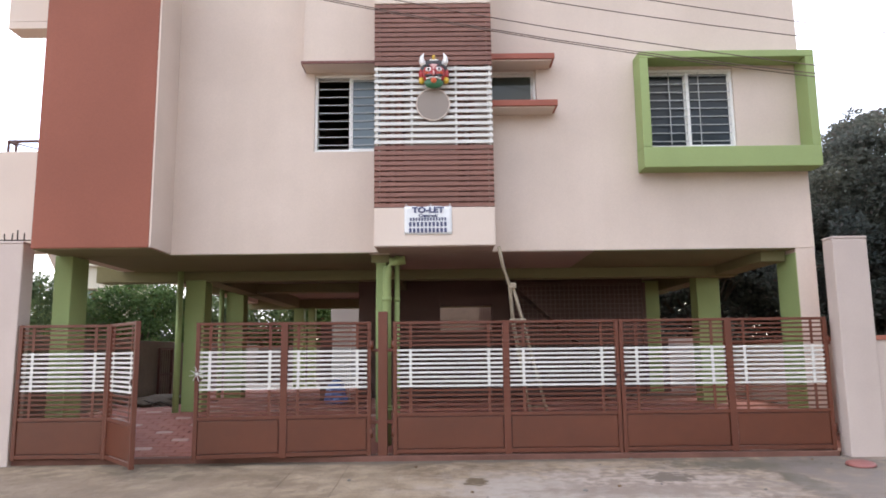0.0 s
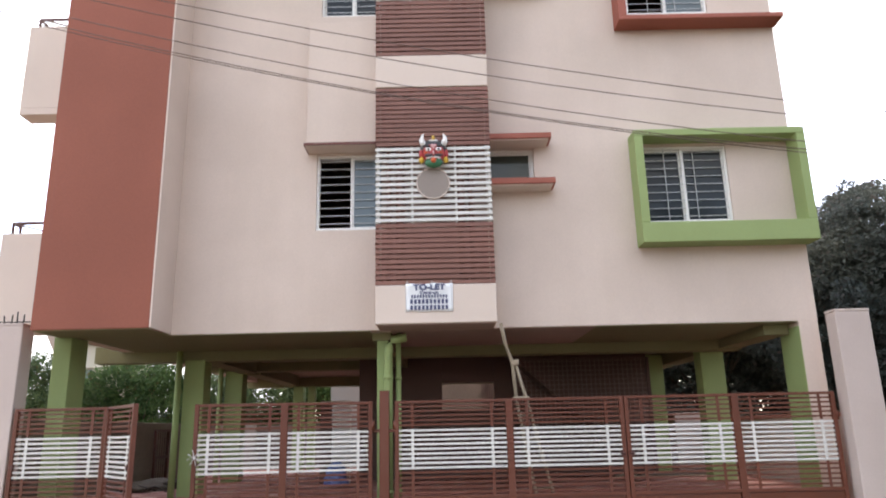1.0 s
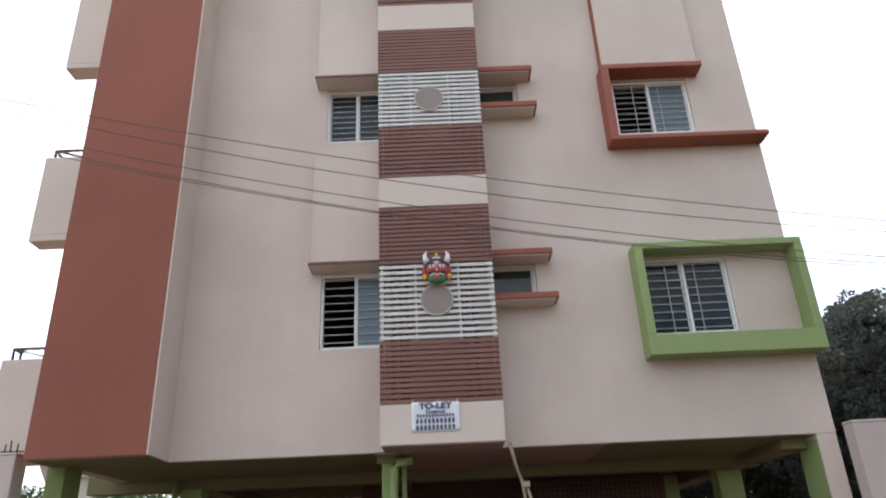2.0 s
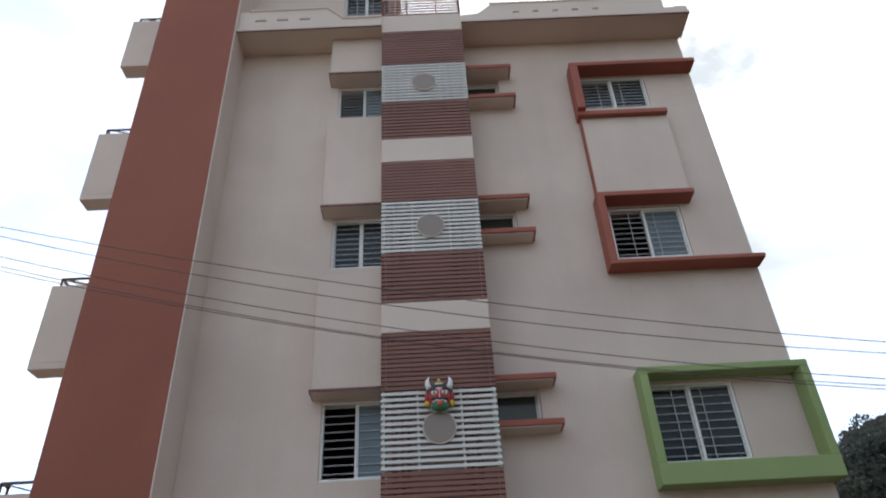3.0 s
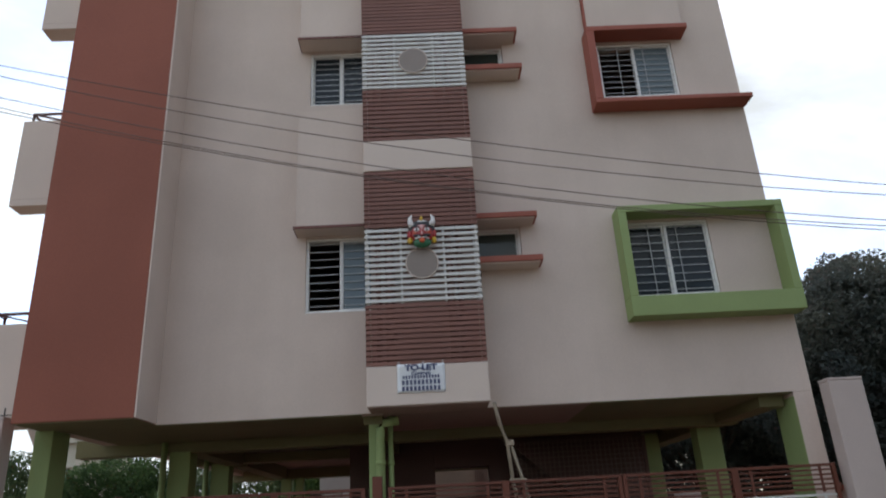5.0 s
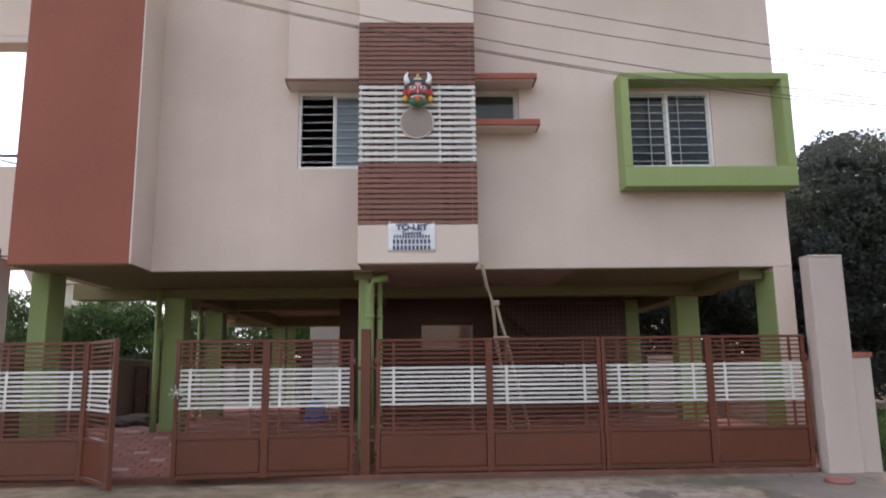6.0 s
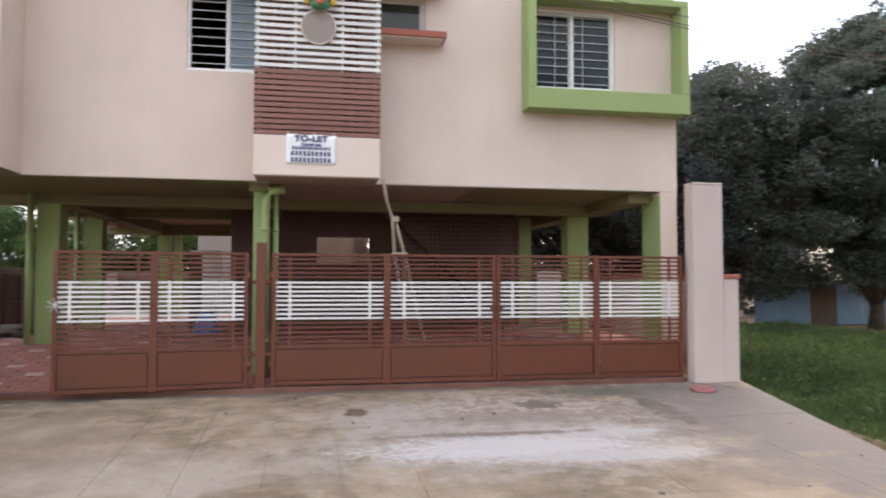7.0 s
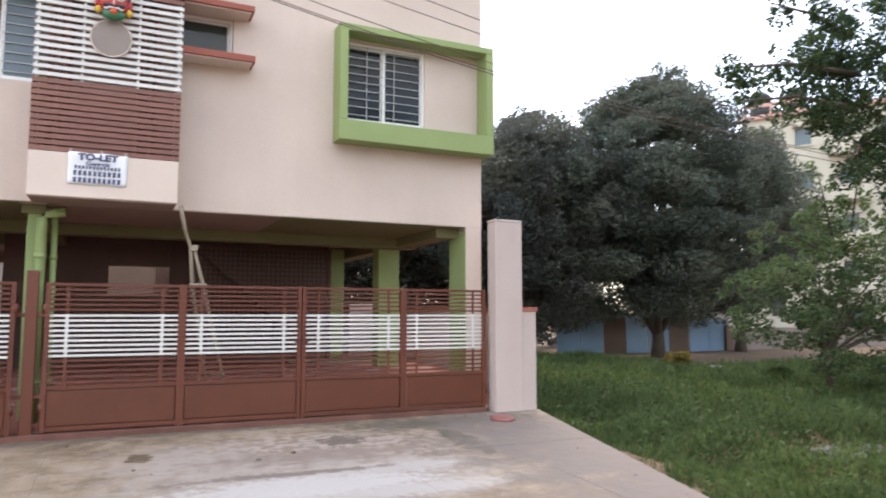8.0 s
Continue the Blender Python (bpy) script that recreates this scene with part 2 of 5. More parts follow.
def concrete_material():
    """Worn cement: broad tones, a white cement spill, dark streaks and patches, gate dirt, fine grit."""
    m = bpy.data.materials.new("worn_concrete")
    m.use_nodes = True
    nt = m.node_tree
    bsdf = nt.nodes["Principled BSDF"]
    geo = nt.nodes.new("ShaderNodeNewGeometry")
    co = geo.outputs["Position"]
    _, base = ramp_noise(nt, co, 0.55, 6, 0.32, 0.68, (0.27, 0.196, 0.132), (0.372, 0.286, 0.204))
    n2, grit = ramp_noise(nt, co, 55, 5, 0.3, 0.7, (0.8, 0.8, 0.8), (1.08, 1.08, 1.08))
    _, blot = ramp_noise(nt, co, 2.2, 10, 0.36, 0.64, (0.76, 0.74, 0.71), (1.08, 1.08, 1.08))
    c = blend(nt, base.outputs["Color"], blot.outputs["Color"], 1.0)
    c = blend(nt, c, grit.outputs["Color"], 1.0)
    _, patch = ramp_noise(nt, co, 5.5, 12, 0.44, 0.56, (0.66, 0.63, 0.59), (1.10, 1.10, 1.08))
    _, where = ramp_noise(nt, co, 0.8, 3, 0.40, 0.60, (0.05, 0.05, 0.05), (0.85, 0.85, 0.85))
    c = blend(nt, c, patch.outputs["Color"], where.outputs["Color"])
    vor = nt.nodes.new("ShaderNodeTexVoronoi")
    vor.feature = "DISTANCE_TO_EDGE"
    vor.inputs["Scale"].default_value = 1.1
    warp = nt.nodes.new("ShaderNodeVectorMath")
    warp.operation = "ADD"
    wz = nt.nodes.new("ShaderNodeTexNoise")
    wz.inputs["Scale"].default_value, wz.inputs["Detail"].default_value = 3.0, 6
    nt.links.new(co, wz.inputs["Vector"])
    nt.links.new(co, warp.inputs[0])
    nt.links.new(wz.outputs["Color"], warp.inputs[1])
    nt.links.new(warp.outputs["Vector"], vor.inputs["Vector"])
    crack = nt.nodes.new("ShaderNodeMapRange")
    crack.inputs[1].default_value, crack.inputs[2].default_value = 0.0, 0.012
    crack.inputs[3].default_value, crack.inputs[4].default_value = 0.45, 0.0
    nt.links.new(vor.outputs["Distance"], crack.inputs[0])
    gate = nt.nodes.new("ShaderNodeMath")
    gate.operation = "MULTIPLY"
    nt.links.new(crack.outputs[0], gate.inputs[0])
    nt.links.new(where.outputs["Color"], gate.inputs[1])
    c = blend(nt, c, (0.09, 0.07, 0.055), gate.outputs[0], "MIX")

    def spot(x, y, rx, ry, scale, edge):
        mp = nt.nodes.new("ShaderNodeMapping")
        mp.inputs["Location"].default_value = (-x / rx, -y / ry, 0)
        mp.inputs["Scale"].default_value = (1 / rx, 1 / ry, 0)
        nt.links.new(co, mp.inputs["Vector"])
        ln = nt.nodes.new("ShaderNodeVectorMath")
        ln.operation = "LENGTH"
        nt.links.new(mp.outputs["Vector"], ln.inputs[0])
        nz = nt.nodes.new("ShaderNodeTexNoise")
        nz.inputs["Scale"].default_value, nz.inputs["Detail"].default_value = scale, 8
        nz.inputs["Roughness"].default_value = 0.65
        nt.links.new(co, nz.inputs["Vector"])
        mul = nt.nodes.new("ShaderNodeMath")
        mul.operation, mul.inputs[1].default_value = "MULTIPLY", 2.1
        nt.links.new(nz.outputs["Fac"], mul.inputs[0])
        add = nt.nodes.new("ShaderNodeMath")
        add.operation = "ADD"
        nt.links.new(ln.outputs["Value"], add.inputs[0])
        nt.links.new(mul.outputs[0], add.inputs[1])
        rg = nt.nodes.new("ShaderNodeMapRange")
        rg.inputs[1].default_value, rg.inputs[2].default_value = 1.75 + edge, 1.75 - edge
        nt.links.new(add.outputs[0], rg.inputs[0])
        return rg.outputs[0]

    c = blend(nt, c, (0.35, 0.28, 0.235), spot(1.9, 7.0, 2.1, 1.1, 3.4, 0.35), "MIX")
    _, skin = ramp_noise(nt, co, 9.0, 12, 0.43, 0.57, (0.70, 0.67, 0.64), (1.16, 1.15, 1.14))
    c = blend(nt, c, skin.outputs["Color"], spot(2.0, 6.7, 2.7, 1.7, 3.0, 0.4))
    c = blend(nt, c, (0.36, 0.30, 0.255), spot(0.75, 6.85, 0.7, 0.75, 5.5, 0.4), "MIX")
    c = blend(nt, c, (0.33, 0.265, 0.21), spot(-1.3, 5.5, 1.6, 0.7, 2.6, 0.35), "MIX")
    c = blend(nt, c, (0.25, 0.19, 0.155), spot(1.9, 6.75, 1.5, 0.34, 7.0, 0.25), "MIX")
    c = blend(nt, c, (0.38, 0.325, 0.285), spot(1.75, 5.85, 2.0, 0.85, 5.0, 0.45), "MIX")
    c = blend(nt, c, (0.47, 0.43, 0.40), spot(1.55, 5.78, 1.5, 0.46, 11.0, 0.2), "MIX")
    c = blend(nt, c, (0.42, 0.38, 0.345), spot(2.35, 5.45, 1.1, 0.22, 13.0, 0.3), "MIX")
    c = blend(nt, c, (0.42, 0.375, 0.34), spot(2.55, 6.15, 0.85, 0.24, 12.0, 0.3), "MIX")
    c = blend(nt, c, (0.20, 0.155, 0.13), spot(1.4, 6.22, 1.3, 0.10, 9.0, 0.25), "MIX")
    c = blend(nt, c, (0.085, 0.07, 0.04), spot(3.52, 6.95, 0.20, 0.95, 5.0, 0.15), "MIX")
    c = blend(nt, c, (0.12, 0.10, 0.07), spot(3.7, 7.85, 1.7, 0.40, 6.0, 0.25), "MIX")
    c = blend(nt, c, (0.12, 0.08, 0.045), spot(0.36, 7.2, 0.17, 0.22, 7.0, 0.1), "MIX")
    c = blend(nt, c, (0.15, 0.115, 0.09), spot(2.3, 7.3, 0.30, 0.30, 9.0, 0.15), "MIX")
    c = blend(nt, c, (0.13, 0.10, 0.075), spot(0.0, 8.22, 5.5, 0.14, 4.0, 0.35), "MIX")
    c = blend(nt, c, (0.185, 0.150, 0.130), spot(4.45, 6.0, 1.5, 3.8, 2.2, 0.35), "MIX")
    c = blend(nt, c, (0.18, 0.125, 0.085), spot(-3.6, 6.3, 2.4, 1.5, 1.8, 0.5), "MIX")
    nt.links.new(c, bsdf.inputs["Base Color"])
    bsdf.inputs["Roughness"].default_value = 0.82
    b = nt.nodes.new("ShaderNodeBump")
    b.inputs["Strength"].default_value, b.inputs["Distance"].default_value = 0.5, 0.006
    nt.links.new(n2.outputs["Fac"], b.inputs["Height"])
    rough = nt.nodes.new("ShaderNodeBump")
    rough.inputs["Strength"].default_value, rough.inputs["Distance"].default_value = 0.6, 0.02
    nt.links.new(patch.outputs["Color"], rough.inputs["Height"])
    nt.links.new(rough.outputs["Normal"], b.inputs["Normal"])
    nt.links.new(b.outputs["Normal"], bsdf.inputs["Normal"])
    return m


def glass_material(name, color):
    m = bpy.data.materials.new(name)
    m.use_nodes = True
    b = m.node_tree.nodes["Principled BSDF"]
    b.inputs["Base Color"].default_value = (*color, 1)
    b.inputs["Roughness"].default_value, b.inputs["Specular IOR Level"].default_value = 0.05, 0.28
    return m


M_CONCRETE = concrete_material()
M_GLASS = glass_material("dark_window_glass", (0.022, 0.028, 0.032))
M_GLASSGREEN = glass_material("green_ventilator_glass", (0.045, 0.055, 0.048))
M_GLASSPALE = glass_material("curtained_window_glass", (0.13, 0.165, 0.18))


# ---- building helpers ----
def box(bm, x0, x1, y0, y1, z0, z1):
    v = [bm.verts.new((x, y, z)) for z in (z0, z1) for y in (y0, y1) for x in (x0, x1)]
    for f in ((0, 2, 3, 1), (4, 5, 7, 6), (0, 1, 5, 4), (2, 6, 7, 3), (0, 4, 6, 2), (1, 3, 7, 5)):
        bm.faces.new([v[i] for i in f])
    return v


def prism(bm, outline, axis, a, b):
    """A solid from a 2D outline carried along an axis ('x': outline in y, z; 'y': in x, z; 'z': in x, y)."""
    put = {"x": lambda p, k: (k, p[0], p[1]), "y": lambda p, k: (p[0], k, p[1]), "z": lambda p, k: (p[0], p[1], k)}[axis]
    lo = [bm.verts.new(put(p, a)) for p in outline]
    hi = [bm.verts.new(put(p, b)) for p in outline]
    bm.faces.new(lo)
    bm.faces.new(hi[::-1])
    for i in range(len(lo)):
        j = (i + 1) % len(lo)
        bm.faces.new((lo[i], hi[i], hi[j], lo[j]))
    bmesh.ops.recalc_face_normals(bm, faces=bm.faces[:])


def tube(bm, points, radii, sides=10, cap=True):
    """A round bar along points, with a radius at each."""
    rings = []
    pts = [Vector(p) for p in points]
    if isinstance(radii, (int, float)):
        radii = [radii] * len(pts)
    for i, p in enumerate(pts):
        d = (pts[min(i + 1, len(pts) - 1)] - pts[max(i - 1, 0)]).normalized()
        a = d.cross(Vector((0, 0, 1)) if abs(d.z) < 0.9 else Vector((1, 0, 0))).normalized()
        b = d.cross(a)
        rings.append([bm.verts.new(p + radii[i] * (math.cos(2 * math.pi * k / sides) * a + math.sin(2 * math.pi * k / sides) * b)) for k in range(sides)])
    for r, q in zip(rings, rings[1:]):
        for k in range(sides):
            bm.faces.new((r[k], r[(k + 1) % sides], q[(k + 1) % sides], q[k]))
    if cap:
        bm.faces.new(rings[0][::-1])
        bm.faces.new(rings[-1])
    for f in bm.faces:
        f.smooth = sides > 5
    bmesh.ops.recalc_face_normals(bm, faces=bm.faces[:])


def mesh_of(name, bm, mat):
    me = bpy.data.meshes.new(name)
    bm.to_mesh(me)
    bm.free()
    for one in mat if isinstance(mat, (list, tuple)) else (mat,):
        me.materials.append(one)
    return me


def part(name, bm, mat, parent=None, label="", bevel=0.0):
    ob = new(name, mesh_of(name, bm, mat))
    if parent:
        ob.parent = parent
    if label:
        ob["label"] = label
    if bevel:
        mod = ob.modifiers.new("soft edge", "BEVEL")
        mod.width, mod.segments, mod.limit_method = bevel, 2, "ANGLE"
    return ob


def solid(name, x0, x1, y0, y1, z0, z1, mat, parent=None, label="", bevel=0.006):
    bm = bmesh.new()
    box(bm, x0, x1, y0, y1, z0, z1)
    return part(name, bm, mat, parent, label, bevel)


def piece(name, me, parent, place, turn=0.0, scale=(1, 1, 1)):
    """An object of its own on a shared mesh."""
    ob = new(name, me)
    ob.parent = parent
    ob.location, ob.rotation_euler, ob.scale = place, (0, 0, turn), scale
    return ob


def unit_box(name, mat, sx=1.0, sy=1.0, sz=1.0):
    bm = bmesh.new()
    box(bm, -sx / 2, sx / 2, -sy / 2, sy / 2, -sz / 2, sz / 2)
    return mesh_of(name, bm, mat)


def empty(name, x=0.0, y=0.0, z=0.0):
    ob = new(name)
    ob.location = (x, y, z)
    ob.empty_display_size = 0.2
    return ob


def wall_with_holes(bm, xs, zs, holes, y0, y1):
    """A wall in x and z of thickness y0 to y1 with openings (x0, x1, z0, z1) cut through."""
    xs = sorted(set(xs) | {h[0] for h in holes} | {h[1] for h in holes})
    zs = sorted(set(zs) | {h[2] for h in holes} | {h[3] for h in holes})
    verts = {}

    def v(i, j, y):
        if (i, j, y) not in verts:
            verts[i, j, y] = bm.verts.new((xs[i], y, zs[j]))
        return verts[i, j, y]

    def full(i, j):
        if not (0 <= i < len(xs) - 1 and 0 <= j < len(zs) - 1):
            return False
        cx, cz = (xs[i] + xs[i + 1]) / 2, (zs[j] + zs[j + 1]) / 2
        return not any(h[0] < cx < h[1] and h[2] < cz < h[3] for h in holes)

    for i in range(len(xs) - 1):
        for j in range(len(zs) - 1):
            if not full(i, j):
                continue
            bm.faces.new((v(i, j, y0), v(i + 1, j, y0), v(i + 1, j + 1, y0), v(i, j + 1, y0)))
            bm.faces.new((v(i, j, y1), v(i, j + 1, y1), v(i + 1, j + 1, y1), v(i + 1, j, y1)))
            if not full(i - 1, j):
                bm.faces.new((v(i, j, y0), v(i, j + 1, y0), v(i, j + 1, y1), v(i, j, y1)))
            if not full(i + 1, j):
                bm.faces.new((v(i + 1, j, y0), v(i + 1, j, y1), v(i + 1, j + 1, y1), v(i + 1, j + 1, y0)))
            if not full(i, j - 1):
                bm.faces.new((v(i, j, y0), v(i, j, y1), v(i + 1, j, y1), v(i + 1, j, y0)))
            if not full(i, j + 1):
                bm.faces.new((v(i, j + 1, y0), v(i + 1, j + 1, y0), v(i + 1, j + 1, y1), v(i, j + 1, y1)))


# ---- ground ----
YW = 8.705          # face of the main front wall
YB = 8.2            # face of the bay
YG = 8.35           # gate line


def floor_z(y):
    """Height of the apron, ramp and parking floor along y."""
    if y < 8.3:
        return max(-0.33, 0.04 - 0.046 * (8.3 - y))
    return min(0.45, 0.04 + 0.19 * (y - 8.3))


def ground():
    bm = bmesh.new()
    ys = [-900, -60, -20, -6, 0.05, 3, 6, 8.3, 10.476, 13, 19, 24, 40, 80, 300, 3000]
    xs = [-3000, -300, -60, -20, -5.2, 5.0, 6.0, 12, 20, 40, 80, 300, 3000]
    rows = []
    for y in ys:
        row = []
        for x in xs:
            inside = -5.3 < x < 5.3
            z = floor_z(y) - 0.06 if inside and y < 40 else -0.42 if y < 3 else -0.36 if y < 14 else -0.42
            row.append(bm.verts.new((x, y, z)))
        rows.append(row)
    for a, b in zip(rows, rows[1:]):
        for k in range(len(xs) - 1):
            bm.faces.new((a[k], a[k + 1], b[k + 1], b[k]))
    return tagged(part("ground", bm, M_SOIL), "bare reddish soil under the plot and the field", "ground", kind="structure")


ground()


def apron():
    """Cement forecourt: long slabs with shallow joints, sloping from the gate to the road."""
    bm = bmesh.new()
    ys = [-8.0, 0.1, 2.0, 4.0, 6.0, 8.3]
    for y0, y1 in zip(ys, ys[1:]):
        xa, xb = -14.0, 3.45 + 0.225 * max(y0, 0)
        xc = 3.45 + 0.225 * max(y1, 0)
        q = [bm.verts.new(p) for p in ((xa, y0, floor_z(y0) - 0.008), (xb, y0, floor_z(y0) - 0.008), (xc, y1, floor_z(y1) - 0.008), (xa, y1, floor_z(y1) - 0.008))]
        bm.faces.new(q)
    bmesh.ops.remove_doubles(bm, verts=bm.verts[:], dist=1e-4)
    base = tagged(part("forecourt", bm, M_CONCRETE), "worn cement forecourt sloping down to the road", "pavement", kind="structure")
    lines = [-12.0, -10.6, -9.2, -7.8, -6.6, -5.4, -4.3, -3.2, -2.15, -1.58, -1.01, -0.42, 0.13, 0.69, 1.28, 1.9, 2.5, 3.15, 3.8]
    cross = [-6.0, -3.0, 0.1, 2.4, 4.55, 6.55, 8.3]
    rng = random.Random(4)

    def edge(y):
        return 3.45 + 0.225 * max(y, 0)

    def slab(x00, x01, x10, x11, y0, y1):
        b = bmesh.new()
        lift = rng.uniform(-0.002, 0.002)
        g = 0.0016
        pts = [(x00 + g, y0 + g), (x01 - g, y0 + g), (x11 - g, y1 - g), (x10 + g, y1 - g)]
        lo = [b.verts.new((x, y, floor_z(y) - 0.05)) for x, y in pts]
        hi = [b.verts.new((x, y, floor_z(y) + lift)) for x, y in pts]
        b.faces.new(hi)
        for i in range(4):
            j = (i + 1) % 4
            b.faces.new((lo[i], lo[j], hi[j], hi[i]))
        part("slab", b, M_CONCRETE, base)

    for y0, y1 in zip(cross, cross[1:]):
        if y0 > 6.5:
            # one rough pour before the closed gates
            slab(0.13, edge(y0), 0.13, edge(y1), y0, y1)
        for x0, x1 in zip(lines, lines[1:]):
            if x0 < edge(y0) - 0.02 and not (y0 > 6.5 and x0 > 0.1):
                slab(x0, min(x1, edge(y0)), x0, min(x1, edge(y1)), y0, y1)
        last = lines[-1]
        if edge(y1) > last + 0.1 and y0 < 6.5:
            slab(min(last, edge(y0) - 0.02) , edge(y0), last, edge(y1), y0, y1)


apron()


# ---- the apartment building ----
house = empty("apartment_building", 0, 8.7, 0)
tagged(house, "cream apartment block with rust red tower wall and slatted bay", "building")
house.location = (0, 0, 0)

LEFT_WIN = [(-1.57, -0.62, 3.80, 4.835), (-1.55, -0.62, 6.90, 7.81), (-1.55, -0.62, 9.98, 10.725)]
SMALL_WIN = [(0.62, 1.29, 4.355, 4.88), (0.62, 1.29, 7.285, 7.83), (0.62, 1.28, 10.10, 10.735)]
RIGHT_WIN = [(2.70, 3.83, 3.80, 4.86), (2.70, 3.83, 6.84, 7.77), (2.70, 3.86, 9.94, 10.69)]
HEAD_WIN = (-1.53, -0.62, 12.72, 13.65)

# front wall, 0.23 thick, with the window openings
bm = bmesh.new()
wall_with_holes(bm, [-3.36, 4.70], [2.5, 11.66], LEFT_WIN + SMALL_WIN + RIGHT_WIN, YW, YW + 0.23)
part("front_wall", bm, M_CREAM, house)
# the side and back walls, and the roof slab
solid("side_wall", 4.47, 4.70, YW + 0.23, 18.0, 2.5, 11.62, M_CREAM, house)
solid("side_wall", -4.72, -4.49, 8.5, 18.0, 2.5, 14.9, M_CREAM, house)
solid("back_wall", -4.49, 4.47, 17.77, 18.0, 2.5, 11.62, M_CREAM, house)
solid("roof_slab", -4.49, 4.70, YW + 0.01, 18.0, 11.665, 11.77, M_CREAM2, house)
for z in (5.6, 8.6):
    solid("floor_slab", -4.49, 4.47, YW + 0.23, 17.77, z - 0.15, z, M_SOFFIT, house)
solid("partition_wall", -4.49, 4.47, 12.2, 12.35, 2.8, 11.6, M_SOFFIT, house)
# rust red tower wall
bm = bmesh.new()
box(bm, -4.72, -3.352, 8.07, 8.5, 2.5, 15.42)
part("tower_wall", bm, M_RUST, house, "rust red painted tower wall", 0.008)
bm = bmesh.new()
box(bm, -3.352, -3.33, 8.075, YW + 0.0, 2.503, 15.40)
part("tower_return", bm, M_CREAM, house, "cream painted return", 0.003)

# hoods, sills and projecting boxes beside the bay
for k, (x0, x1, z0, z1) in enumerate(LEFT_WIN):
    zt = z1 + 0.02
    up = (6.62, 9.62, 11.65)[k]
    hood = solid("window_hood", -1.68, -0.752, 8.40, YW, zt, zt + 0.026, M_CREAM2, house, bevel=0)
    solid("hood_edge", -1.69, -0.752, 8.388, 8.40, zt - 0.004, zt + 0.03, M_IRONRED, hood, "dark red edge", 0)
    solid("hood_edge", -1.69, -1.68, 8.40, YW, zt - 0.004, zt + 0.03, M_IRONRED, hood, "dark red edge", 0)
    solid("projecting_box", -1.66, -0.752, 8.405, YW, zt + 0.028, up, M_CREAM, house)
for k, (x0, x1, z0, z1) in enumerate(SMALL_WIN):
    for lo, hi, xe in ((z1, z1 + 0.085, 1.49), (z0 - 0.09, z0, 1.51)):
        bm = bmesh.new()
        box(bm, 0.682, xe, 8.40, YW, lo + 0.012, hi)
        part("ventilator_slab", bm, M_REDTRIM, house, "red painted ledge", 0.006)
        solid("ledge_underside", 0.70, xe - 0.035, 8.43, YW, lo - 0.004, lo + 0.012, M_CREAM2, house, bevel=0.0)


def frame_member(name, x0, x1, z0, z1, mat, y0=8.41):
    solid(name, x0, x1, y0, YW, z0, z1, mat, house, bevel=0.008)


# green box frame
frame_member("green_frame_top", 2.55, 4.745, 4.888, 4.978, M_GREEN)
frame_member("green_frame_bottom", 2.55, 4.745, 3.475, 3.735, M_GREEN)
frame_member("green_frame_side", 2.55, 2.66, 3.735, 4.888, M_GREEN)
frame_member("green_frame_side", 4.635, 4.745, 3.735, 4.888, M_GREEN)
# red frames, open at one side
frame_member("red_frame_top", 2.50, 4.00, 7.80, 7.88, M_REDTRIM)
frame_member("red_frame_side", 2.50, 2.615, 6.645, 7.80, M_REDTRIM)
frame_member("red_frame_bottom", 2.50, 4.72, 6.58, 6.645, M_REDTRIM)
frame_member("red_frame_top", 2.51, 4.72, 10.70, 10.785, M_REDTRIM)
frame_member("red_frame_side", 2.51, 2.65, 9.69, 10.70, M_REDTRIM)
frame_member("red_frame_bottom", 2.51, 4.02, 9.60, 9.69, M_REDTRIM, 8.50)
solid("infill_panel", 2.58, 4.02, 8.60, YW, 7.88, 9.60, M_CREAM, house)
solid("panel_edge", 2.555, 2.58, 8.595, YW, 7.88, 9.60, M_REDTRIM, house)


